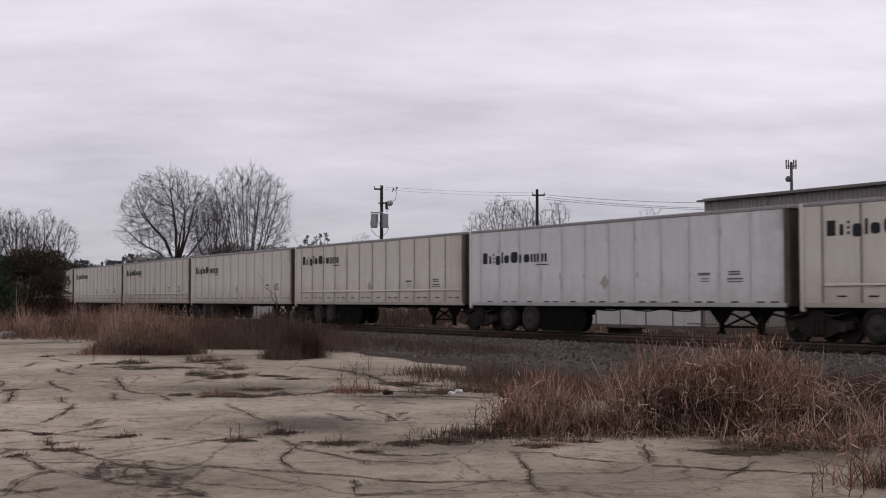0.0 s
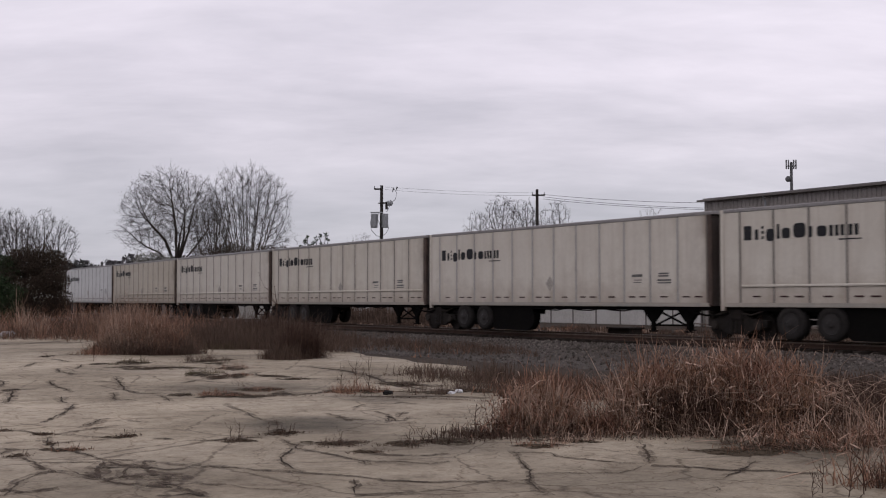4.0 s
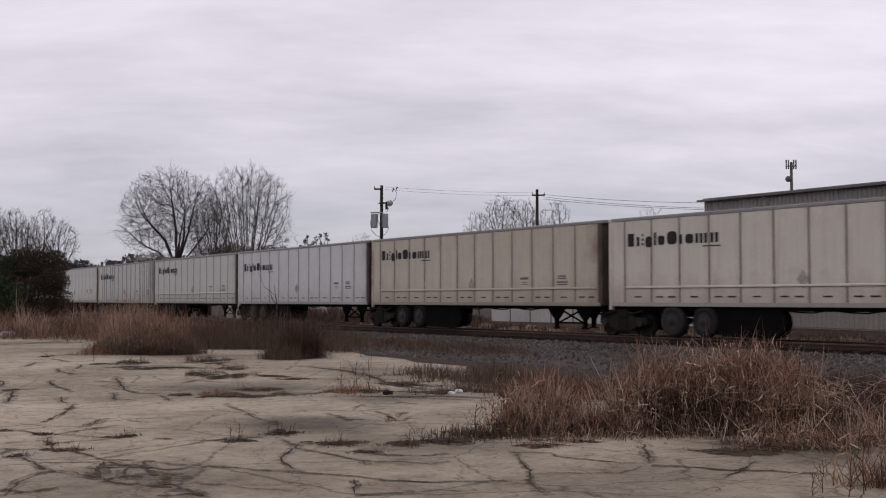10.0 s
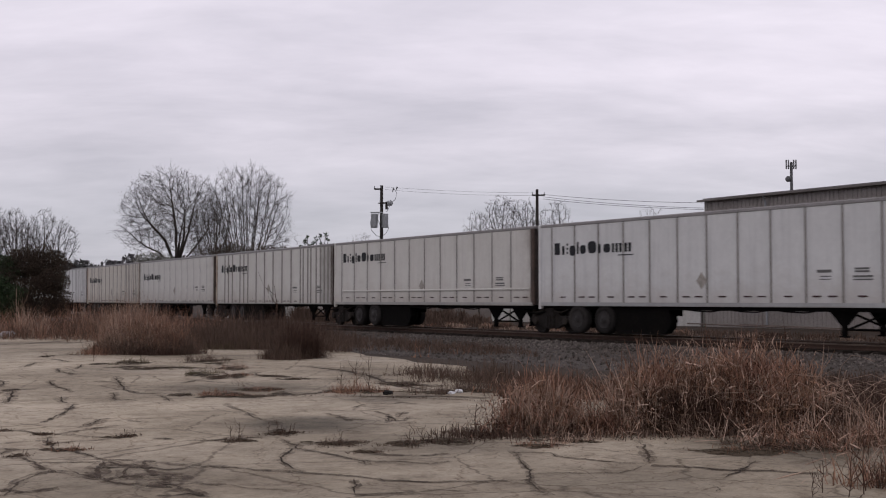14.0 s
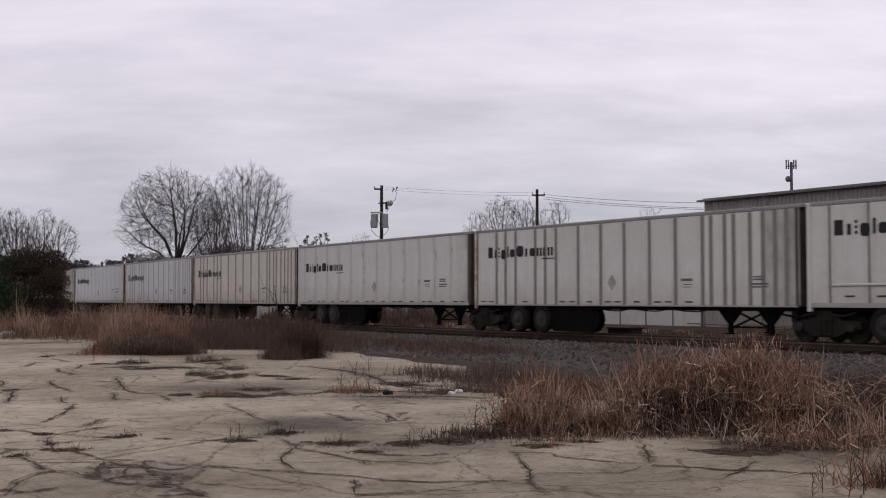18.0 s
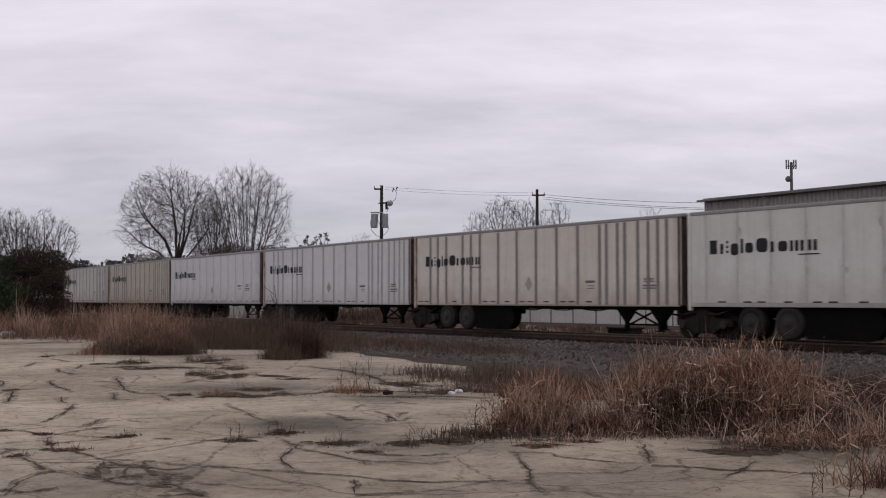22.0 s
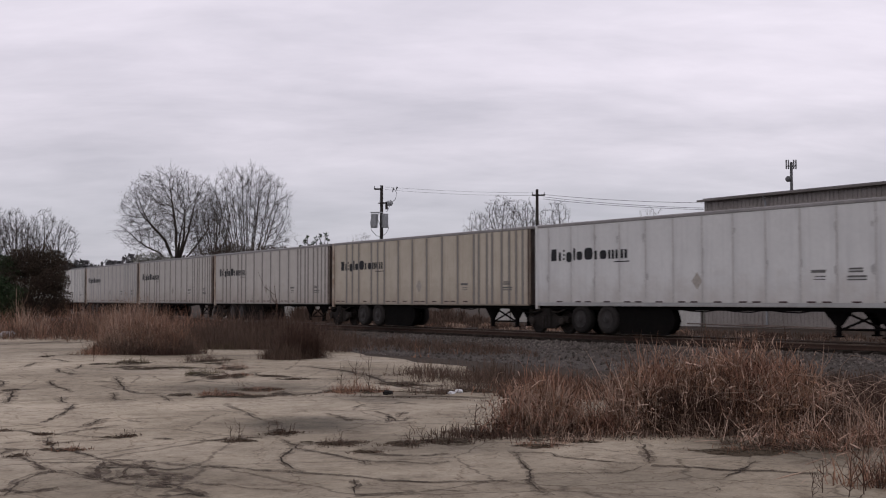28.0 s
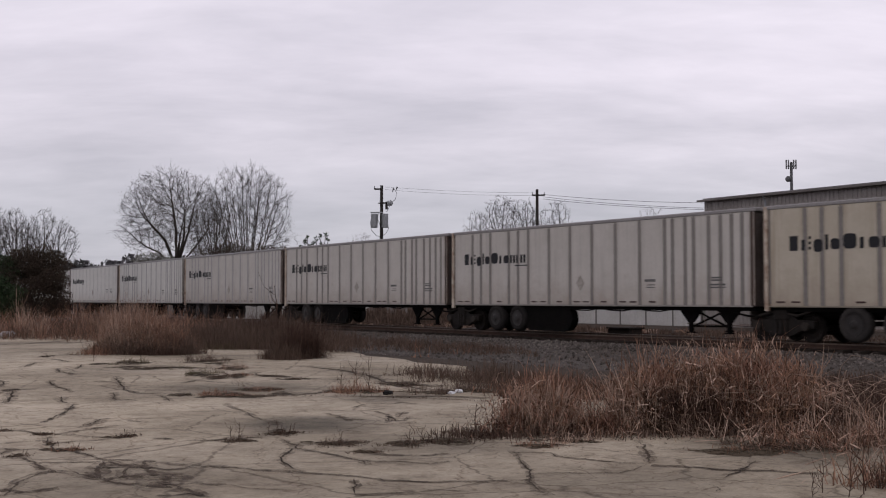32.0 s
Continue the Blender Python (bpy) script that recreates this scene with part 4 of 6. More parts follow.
def bogie():
    th = thing("rail_bogie", "black cast-steel two-axle rail bogie between trailers", "bogie", "bogies of the train")
    for y in (-0.98, 0.98):
        out = [(-1.15, 0.42), (-1.15, 0.62), (-0.55, 0.66), (-0.3, 0.82), (0.3, 0.82), (0.55, 0.66), (1.15, 0.62), (1.15, 0.42), (0.8, 0.40),
               (0.5, 0.26), (0.3, 0.18), (-0.3, 0.18), (-0.5, 0.26), (-0.8, 0.40)]
        part("side_frame", Shape().prism(out, y - 0.09, y + 0.09), STEEL, th)
    spring = Shape().tube([(0, 0, 0.24), (0, 0, 0.66)], 0.075, 8).mesh("spring", STEEL)
    for y in (-1.08, 1.08):
        for x in (-0.17, 0.0, 0.17):
            part("spring", spring, STEEL, th).location = (x, y, 0)
    part("bolster", Shape().box(-0.28, 0.28, -1.15, 1.15, 0.62, 0.98, 0.05), STEEL, th)
    for x in (-0.45, 0.45):
        part("brake_beam", Shape().tube([(x, -0.85, 0.34), (x, 0.85, 0.34)], 0.05, 6), STEEL, th)
    for y in (-1.1, 1.1):
        for x in (-0.86, 0.86):
            part("bearing_cap", Shape().lathe([(-0.06, 0.08), (-0.05, 0.13), (0.05, 0.13), (0.06, 0.08)], (x, y, 0.46), "y", 12), DUSTY, th)
        part("brake_rod", Shape().tube([(-0.95, y, 0.72), (-0.3, y, 0.9), (0.6, y, 0.78), (1.05, y, 0.9)], 0.03, 5), DUSTY, th)
    part("end_casting", Shape().box(-1.32, -1.1, -0.95, 0.95, 0.55, 0.95, 0.06), DUSTY, th, "dusty end casting")
    part("coupler_tongue", Shape().box(-0.9, 0.9, -0.3, 0.3, 0.86, 1.08, 0.04), STEEL, th)
    for x in (-0.86, 0.86):
        axle = part("wheelset", Shape().tube([(0, -0.9, 0), (0, 0.9, 0)], 0.08, 10), STEEL, th)
        axle.location = (x, 0, 0.42)
        for y in (-0.76, 0.76):
            q = 1 if y > 0 else -1
            w = Shape().lathe([(-0.07 * q, 0.10), (-0.03 * q, 0.16), (-0.01 * q, 0.34), (-0.07 * q, 0.37), (-0.07 * q, 0.45), (-0.035 * q, 0.45), (-0.03 * q, 0.42), (0.07 * q, 0.415), (0.07 * q, 0.36), (0.03 * q, 0.33), (0.03 * q, 0.16), (0.08 * q, 0.10)], (0, y, 0), "y", 24)
            part("rail_wheel", w, STEEL, axle, smooth=False)
    return th


# one entry a trailer from the front of the train: wall kind, paint, rib look
TRAILERS = (
    ("A", "beige", "seam", "beige ribbed freight trailer with a rub rail"),
    ("S", "cool", "faint", "smooth cool-white freight trailer, lightly scuffed"),
    ("A", "beige", "seam", "cream-white ribbed freight trailer with a rub rail", 0.1),
    ("B", "beige", "pale", "pale beige freight trailer with flat side posts"),
    ("A", "ivory", "seam", "cream freight trailer with a rub rail and scuffs"),
    ("A", "beige", "seam", "greyish-white freight trailer with a rub rail", 0.4),
    ("A", "cream", "seam", "tan ribbed freight trailer with a rub rail", 0.15),
    ("B", "cool", "dark", "clean cool-white freight trailer with flat side posts", -0.35),
    ("A", "white", "seam", "cream-white freight trailer with a long rub rail"),
    ("C", "white", "dark", "grimy pale freight trailer, soot-streaked at its front", 0.3, True),
    ("S", "white", "faint", "smooth cream freight trailer with small patches"),
    ("C", "beige", "dark", "dirty cream freight trailer with grimy grey ribs", 0.0, False, -0.18),
    ("C", "cool", "pale", "cool-white freight trailer with grey ribs", -0.2, False, -0.08),
    ("S", "cool", "faint", "smooth white freight trailer with clean walls"),
    ("C", "tan", "dark", "yellowed cream freight trailer with rust at its edges", 0.55),
    ("C", "grey", "dark", "grey-white freight trailer with streaked grey ribs", 0.5),
    ("C", "grey", "dark", "dirty white freight trailer with dark dirty ribs"),
    ("C", "grey", "pale", "dull grey freight trailer with pale ribs"),
    ("C", "white", "pale", "white freight trailer with narrow grey ribs"),
    ("S", "white", "faint", "smooth white freight trailer near the train's tail"),
    ("C", "white", "pale", "white ribbed freight trailer near the train's tail"),
)
train = [build_trailer(*spec) for spec in TRAILERS]
first_bogie = bogie()
bogies = [first_bogie] + [copy_thing(first_bogie, Matrix()) for _ in range(len(REAR) - 1)]


# ---- plants ----
def grass_mesh(name, mat, n, place, height, rng, width=0.012, lean=0.35, lift=0.0, broken=0.3):
    """n dry blades; place(rng, n) gives their feet, height their length. Blades droop at the tip, and some are snapped."""
    feet = place(rng, n)
    h = height * rng.uniform(0.45, 1.0, n) ** 0.8 * feet[:, 2]
    a = rng.uniform(0, 2 * math.pi, n)
    ln = np.abs(rng.normal(0, lean, n)) + 0.15 * lean
    turn = rng.uniform(0, 2 * math.pi, n)
    snap_at = np.where(rng.random(n) < broken, rng.uniform(0.35, 0.85, n), 2.0)
    snap = rng.uniform(0.5, 1.8, n)
    levels = (0.0, 0.32, 0.6, 0.82, 1.0)
    wide = (1.0, 0.95, 0.75, 0.5)
    p = np.stack([feet[:, 0], feet[:, 1], lift * rng.uniform(0, 1, n) ** 1.3], 1)
    side = np.stack([np.cos(turn), np.sin(turn), np.zeros(n)], 1) * width
    v = np.zeros((n, 9, 3))
    for k, u in enumerate(levels):
        if k:
            lower = levels[k - 1]
            mid = (u + lower) / 2
            a = a + rng.normal(0, 0.28, n)
            th = np.minimum(ln * (0.45 + 1.5 * mid ** 1.4) + np.where(mid > snap_at, snap, 0.0) + rng.normal(0, 0.2, n), 2.5)
            p = p + np.stack([np.sin(th) * np.cos(a), np.sin(th) * np.sin(a), np.cos(th)], 1) * (h * (u - lower))[:, None]
        if k < 4:
            v[:, 2 * k], v[:, 2 * k + 1] = p - side * wide[k], p + side * wide[k]
        else:
            v[:, 8] = p
    v[:, 2:, 2] = np.maximum(v[:, 2:, 2], 0.012)
    base = np.arange(n)[:, None] * 9
    quads = np.concatenate([base + np.array([[q, q + 1, q + 3, q + 2]]) for q in (0, 2, 4)])
    tris = base + np.array([[6, 7, 8]])
    me = bpy.data.meshes.new(name)
    me.from_pydata(v.reshape(-1, 3).tolist(), [], quads.tolist() + tris.tolist())
    me.materials.append(mat)
    me.update()
    return me


def ellipse(cx, cy, rx, ry, turn=0.0, power=0.6, tufts=0, tuft_r=0.16):
    """Feet of blades in an ellipse, gathered into tufts of uneven height."""
    c, s = math.cos(turn), math.sin(turn)

    def place(rng, n):
        m = tufts or max(6, n // 28)
        r, w = rng.uniform(0, 1, m) ** power, rng.uniform(0, 2 * math.pi, m)
        x, y = r * rx * np.cos(w), r * ry * np.sin(w)
        tall = (1.0 - 0.4 * r ** 2) * rng.uniform(0.35, 1.1, m)
        k = rng.integers(0, m, n)
        spread = rng.normal(0, tuft_r, (n, 2))
        return np.stack([cx + c * x[k] - s * y[k] + spread[:, 0], cy + s * x[k] + c * y[k] + spread[:, 1], tall[k]], 1)
    return place


def straw_mesh(mat, n, place, zlow, zhigh, length, rng, width=0.0035):
    """Broken straws at all angles, caught in a stand."""
    feet = place(rng, n)
    z = zlow + (zhigh - zlow) * rng.uniform(0, 1, n) * np.clip(feet[:, 2], 0.3, 1)
    w, e = rng.uniform(0, 2 * math.pi, n), rng.uniform(-0.3, 1.3, n)
    ln = length * rng.uniform(0.35, 1.0, n)
    d = np.stack([np.cos(w) * np.cos(e), np.sin(w) * np.cos(e), np.sin(e)], 1)
    a = np.stack([feet[:, 0], feet[:, 1], z], 1)
    mid = a + d * (ln * 0.55)[:, None]
    tip = mid + (d + rng.normal(0, 0.35, (n, 3)) - np.array([0, 0, 0.25])) * (ln * 0.45)[:, None]
    side = np.stack([-np.sin(w), np.cos(w), rng.normal(0, 0.5, n)], 1) * width
    v = np.stack([a - side, a + side, mid + side, mid - side, tip], 1)
    base = np.arange(n)[:, None] * 5
    v[:, :, 2] = np.maximum(v[:, :, 2], 0.01)
    me = bpy.data.meshes.new("broken_straws")
    me.from_pydata(v.reshape(-1, 3).tolist(), [], (base + np.array([[0, 1, 2, 3]])).tolist() + (base + np.array([[3, 2, 4]])).tolist())
    me.materials.append(mat)
    return me


def clump(name, label, layers, category="dry grass", straws=()):
    """A stand of dry grass: several layers of blades in one thing."""
    th = thing(name, label, category, kind="stuff")
    for i, (mat, n, place, height, width, lean, *lift) in enumerate(layers):
        part("blades", grass_mesh("blades", mat, n, place, height, np.random.default_rng(len(label) * 7 + i), width, lean, lift[0] if lift else 0.0), mat, th)
    for i, (mat, n, place, zlow, zhigh, length) in enumerate(straws):
        part("broken_straws", straw_mesh(mat, n, place, zlow, zhigh, length, np.random.default_rng(i + 50)), mat, th)
    return th


def vegetation():
    clump("tall_grass_stand", "tall dry reddish-brown grass standing along the slab edge", [
        (GRASS, 3600, ellipse(3.65, 14.9, 0.95, 0.8, tuft_r=0.2), 1.5, 0.008, 0.45),
        (GRASS, 1100, ellipse(2.6, 14.5, 0.28, 0.5, tuft_r=0.12), 1.3, 0.008, 0.45),
        (GRASS, 2600, ellipse(3.75, 14.4, 0.9, 0.6), 0.5, 0.007, 0.9, 0.75),
        # dark layers added low in the stand as its shaded voids
        (DARKSTEM, 1300, ellipse(3.05, 13.95, 0.6, 0.22, tuft_r=0.12), 0.95, 0.006, 0.35),
        (DARKSTEM, 1300, ellipse(3.5, 14.1, 1.4, 0.4), 0.5, 0.006, 0.6),
        (WEED, 2400, ellipse(3.4, 14.9, 1.4, 0.8), 0.95, 0.006, 0.45),
        (WEED, 1900, ellipse(3.3, 13.9, 1.6, 0.4), 0.30, 0.005, 1.0, 0.1),
        (WEED, 1300, ellipse(2.7, 13.5, 2.0, 0.3), 0.16, 0.005, 1.1),
        (GRASS_PALE, 300, ellipse(2.3, 13.5, 1.6, 0.3), 0.24, 0.004, 1.1),
        # pale blades set high: straw tips, with the light on them put into colour
        (GRASS_PALE, 1000, ellipse(3.5, 14.5, 1.1, 0.7), 0.34, 0.005, 1.0, 1.05),
        (GRASS_PALE, 380, ellipse(2.5, 14.3, 0.4, 0.5, tuft_r=0.15), 1.4, 0.005, 0.5),
        (GRASS_PALE, 240, ellipse(3.5, 14.4, 1.1, 0.7, tuft_r=0.3), 1.55, 0.0035, 0.4)],
        straws=((GRASS_PALE, 900, ellipse(3.3, 14.1, 1.5, 0.6), 0.1, 1.05, 0.3), (GRASS, 1700, ellipse(3.4, 14.1, 1.4, 0.6), 0.05, 1.0, 0.3),
                (GRASS_PALE, 260, ellipse(2.9, 13.4, 2.0, 0.3), 0.0, 0.12, 0.4), (DARKSTEM, 1200, ellipse(3.3, 13.9, 1.3, 0.4), 0.05, 0.7, 0.3)))
    stalks("pale arching grass stalks above the stand", 200, ellipse(3.3, 14.5, 1.3, 0.8, tuft_r=0.35), 1.6, 5, 0.5)
    stalks("long pale stalks fallen over the slab edge", 70, ellipse(4.9, 13.4, 1.2, 1.2, tuft_r=0.4), 1.5, 6, 1.3)
    clump("dry_grass_stand", "straw-coloured dry grass beside the slab edge", [
        (GRASS_PALE, 1500, ellipse(1.25, 14.1, 0.32, 0.5, tuft_r=0.08), 1.0, 0.006, 0.5),
        (GRASS, 1500, ellipse(1.27, 14.3, 0.32, 0.5, tuft_r=0.1), 1.02, 0.007, 0.45),
        (DARKSTEM, 900, ellipse(1.25, 13.95, 0.4, 0.3), 0.45, 0.005, 0.5),
        (GRASS, 800, ellipse(1.15, 13.9, 0.42, 0.3), 0.4, 0.007, 1.0, 0.35),
        (GRASS_PALE, 300, ellipse(1.15, 13.8, 0.42, 0.3), 0.32, 0.006, 1.0, 0.45),
        (GRASS, 900, ellipse(1.85, 13.9, 0.45, 0.3), 0.45, 0.005, 0.7),
        (WEED, 1100, ellipse(0.9, 13.6, 0.9, 0.25), 0.28, 0.005, 0.8)],
        straws=((GRASS_PALE, 420, ellipse(1.15, 13.9, 0.5, 0.4), 0.05, 0.7, 0.3), (GRASS, 620, ellipse(1.3, 13.7, 0.9, 0.3), 0.02, 0.4, 0.3)))
    clump("dry_grass_stand", "low matted brown grass spilling over the slab", [
        (WEED, 1000, ellipse(4.3, 12.7, 1.05, 0.4), 0.2, 0.005, 1.0),
        (GRASS, 250, ellipse(4.4, 12.8, 1.0, 0.4), 0.26, 0.004, 1.0),
        (GRASS_PALE, 160, ellipse(4.3, 12.4, 1.0, 0.5), 0.3, 0.004, 1.1)],
        straws=((GRASS, 500, ellipse(4.3, 12.4, 1.1, 0.5), 0.0, 0.2, 0.45), (GRASS_PALE, 240, ellipse(4.3, 12.4, 1.1, 0.5), 0.0, 0.25, 0.6)))
    clump("weed_thicket", "brown weeds tangled over the gravel beside the ballast", [
        (WEED, 4200, ellipse(7.4, 19.5, 2.2, 4.5, 0.5), 0.55, 0.007, 0.5),
        (DARKSTEM, 2200, ellipse(6.6, 17.0, 1.6, 2.2, 0.5), 0.6, 0.007, 0.5)], "weeds")
    clump("dry_grass_stand", "low brown grass tangled at the slab edge", [
        (GRASS, 500, ellipse(5.2, 14.4, 1.3, 1.6), 0.7, 0.006, 0.7),
        (DARKSTEM, 2200, ellipse(5.3, 14.4, 1.2, 1.6), 0.5, 0.006, 0.6),
        (WEED, 2200, ellipse(5.3, 14.0, 1.3, 1.6), 0.5, 0.006, 0.7),
        (GRASS_PALE, 90, ellipse(4.9, 12.8, 0.9, 0.7), 1.1, 0.005, 0.9)])
    clump("tall_grass_stand", "tall tan dry grass in tussocks across the slab", [
        (GRASS_PALE, 1500, ellipse(-9.75, 35.4, 0.55, 0.8, tuft_r=0.22), 2.4, 0.005, 0.62),
        (GRASS_PALE, 1300, ellipse(-9.4, 35.2, 0.8, 1.0, tuft_r=0.25), 2.1, 0.005, 0.62),
        (GRASS, 1600, ellipse(-9.5, 35.2, 0.8, 1.0, tuft_r=0.25), 2.1, 0.006, 0.62),
        (GRASS, 1700, ellipse(-8.9, 35.0, 0.6, 0.8, tuft_r=0.25), 1.75, 0.006, 0.62),
        (GRASS_PALE, 700, ellipse(-8.8, 34.8, 0.6, 0.8, tuft_r=0.22), 1.35, 0.004, 0.5),
        (GRASS, 1500, ellipse(-8.2, 34.6, 0.5, 0.7, tuft_r=0.2), 1.15, 0.005, 0.55),
        (WEED, 1500, ellipse(-7.75, 34.2, 0.45, 0.6, tuft_r=0.2), 0.95, 0.005, 0.6),
        (WEED, 2200, ellipse(-8.9, 34.3, 1.4, 0.8, tuft_r=0.25), 0.8, 0.006, 0.6),
        (DARKSTEM, 1300, ellipse(-8.4, 33.8, 1.0, 0.5), 0.45, 0.006, 0.7),
        (GRASS, 700, ellipse(-10.2, 34.0, 0.5, 1.2), 0.5, 0.005, 0.7)],
        straws=((GRASS_PALE, 600, ellipse(-9.2, 34.6, 1.1, 1.0), 0.2, 1.3, 0.5), (WEED, 900, ellipse(-8.6, 34.0, 1.4, 0.8), 0.0, 0.8, 0.5)))
    clump("weed_thicket", "dark brown dead weeds beside the railway", [
        (WEED, 5600, ellipse(-6.9, 43.0, 3.0, 3.4, 0.3, tuft_r=0.5), 1.75, 0.006, 0.65),
        (DARKSTEM, 2600, ellipse(-6.2, 41.0, 2.6, 3.0, 0.3, tuft_r=0.45), 1.5, 0.007, 0.5),
        (WEED, 3200, ellipse(-6.5, 38.6, 1.7, 1.8, 0.3, tuft_r=0.35), 1.35, 0.006, 0.6),
        (OLIVE, 900, ellipse(-7.0, 38.0, 1.3, 1.0, 0.3, tuft_r=0.3), 0.5, 0.006, 0.8)], "weeds")
    clump("twiggy_bush", "dark fine-twigged dead bush at the slab's far edge", [
        (DARKSTEM, 3200, ellipse(-3.9, 31.6, 0.35, 0.3, tuft_r=0.2), 1.5, 0.004, 0.75),
        (WEED, 1500, ellipse(-4.2, 30.9, 0.6, 0.5, 0.4), 0.75, 0.005, 0.6),
        (WEED, 1600, ellipse(-4.6, 37.5, 1.2, 3.0, 0.5, tuft_r=0.3), 1.1, 0.007, 0.45)], "bush")
    clump("tall_grass_stand", "brown dry grass at the foot of the bushes", [
        (GRASS, 5200, ellipse(-17.0, 57.0, 6.5, 5.0, 0.5, tuft_r=0.6), 2.1, 0.006, 0.65),
        (GRASS, 3800, ellipse(-14.5, 51.0, 5.0, 6.0, 0.4, tuft_r=0.6), 1.8, 0.006, 0.65),
        (WEED, 3800, ellipse(-14.5, 51.0, 5.0, 6.0, 0.4, tuft_r=0.6), 1.8, 0.006, 0.65),
        (GRASS_PALE, 500, ellipse(-18.0, 51.0, 4.0, 4.0, 0.4), 2.4, 0.008, 0.35)])
    clump("weed_thicket", "low dead weeds on the gravel", [
        (WEED, 1700, ellipse(0.9, 22.5, 1.2, 3.2, 0.5), 0.6, 0.006, 0.55),
        (WEED, 1600, ellipse(4.0, 20.5, 3.0, 2.0, 0.5), 0.5, 0.009, 0.4)], "weeds")
    clump("dry_grass_stand", "low brown grass on the dirt beside the slab", [
        (GRASS, 1500, ellipse(1.9, 20.0, 0.9, 1.5, tuft_r=0.25), 0.5, 0.006, 0.6),
        (WEED, 2400, ellipse(1.9, 20.5, 1.0, 2.2, tuft_r=0.25), 0.45, 0.006, 0.7),
        (GRASS, 1500, ellipse(3.6, 18.6, 1.4, 1.6, tuft_r=0.25), 0.5, 0.006, 0.6),
        (GRASS_PALE, 160, ellipse(1.9, 20.0, 1.0, 2.0), 0.55, 0.004, 0.7)])
    clump("weed_thicket", "sparse dead weeds between slab and ballast", [
        (WEED, 4200, ellipse(-1.8, 40.0, 2.0, 9.0, 0.55), 0.55, 0.008, 0.55),
        (GRASS, 60, ellipse(-1.5, 36.0, 1.8, 7.0, 0.6), 0.45, 0.011, 0.4)], "weeds")
    clump("weed_thicket", "low brown weeds on the dirt beside the siding", [
        (WEED, 4200, ellipse(14.0, 50.0, 3.6, 16.0, 0.57, tuft_r=0.35), 0.4, 0.012, 0.6),
        (DARKSTEM, 1600, ellipse(15.0, 48.0, 3.6, 14.0, 0.57, tuft_r=0.35), 0.35, 0.012, 0.6),
        (GRASS_PALE, 500, ellipse(13.0, 50.0, 3.0, 14.0, 0.57, tuft_r=0.35), 0.35, 0.010, 0.6)], "weeds")
    clump("weed_thicket", "dead grass and weeds on the railway's far side", [
        (WEED, 5200, ellipse(0.5, 68.0, 4.0, 20.0, 0.57), 0.5, 0.02, 0.4),
        (GRASS_PALE, 1200, ellipse(2.5, 64.0, 4.0, 14.0, 0.57), 0.4, 0.02, 0.5),
        (WEED, 4200, ellipse(-6.0, 84.0, 3.5, 16.0, 0.57), 1.9, 0.035, 0.3),
        (WEED, 2600, ellipse(-1.0, 80.0, 4.0, 5.0, 0.2), 1.5, 0.025, 0.3),
        (GRASS, 1200, ellipse(3.5, 66.0, 3.0, 16.0, 0.57), 0.45, 0.02, 0.35)], "weeds")
    clump("dry_grass_stand", "dark reddish twiggy growth at the slab's near corner", [
        (DARKSTEM, 110, ellipse(3.95, 9.9, 0.45, 0.5), 0.65, 0.005, 0.8),
        (GRASS, 260, ellipse(4.05, 9.9, 0.4, 0.5), 0.62, 0.005, 0.8),
        (WEED, 140, ellipse(4.0, 9.7, 0.4, 0.5), 0.5, 0.004, 1.0),
        (GRASS_PALE, 60, ellipse(4.1, 10.4, 0.5, 0.5), 1.0, 0.004, 0.8)])
    stalks("arching reddish stalks at the slab's near corner", 40, ellipse(4.1, 10.3, 0.5, 0.7, tuft_r=0.2), 0.95, 9, 0.9)
    # tufts rooted in the joints of the slab: x, y, half width, half depth, height, blades, look
    for spot in ((-4.77, 13.77, 0.12, 0.17, 0.07, 110, WEED), (-4, 12.33, 0.16, 0.14, 0.09, 150, GRASS), (-3.72, 13.54, 0.17, 0.17, 0.09, 120, WEED),
                 (-5.37, 14.12, 0.08, 0.19, 0.08, 60, WEED), (-4.36, 11.88, 0.07, 0.13, 0.06, 60, WEED), (-4.37, 12.85, 0.04, 0.15, 0.05, 30, WEED),
                 (-2.32, 13.21, 0.19, 0.21, 0.06, 150, WEED), (-1.95, 13.82, 0.24, 0.29, 0.10, 240, DARKSTEM), (-1.16, 12.85, 0.33, 0.30, 0.09, 420, WEED),
                 (-0.4, 12.75, 0.29, 0.30, 0.11, 340, WEED), (0.1, 13.06, 0.39, 0.46, 0.17, 260, DARKSTEM), (0.48, 13.71, 0.24, 0.58, 0.40, 170, DARKSTEM)):
        tuft(*spot)
    for spot in ((-0.77, 12.14, 0.18, 0.13, 0.06, 110, WEED), (-3.74, 19.48, 0.50, 0.58, 0.16, 460, GRASS), (-3.21, 20.57, 0.42, 0.64, 0.08, 360, GRASS),
                 (-4.52, 23.7, 0.35, 0.68, 0.20, 260, WEED), (-5.15, 24.77, 0.34, 0.93, 0.28, 260, OLIVE), (-4.32, 24.58, 0.27, 0.55, 0.16, 110, GRASS),
                 (-5.02, 27.02, 0.45, 0.90, 0.40, 200, GRASS_PALE), (-6.61, 27.02, 1.04, 0.90, 0.10, 420, OLIVE), (-8, 29.18, 0.66, 1.30, 0.28, 330, OLIVE),
                 (-3.22, 19.14, 0.56, 0.22, 0.08, 150, WEED), (-1.46, 20.07, 0.61, 0.49, 0.34, 520, GRASS), (-1.75, 20.57, 0.30, 0.52, 0.50, 160, GRASS_PALE)):
        tuft(*spot)
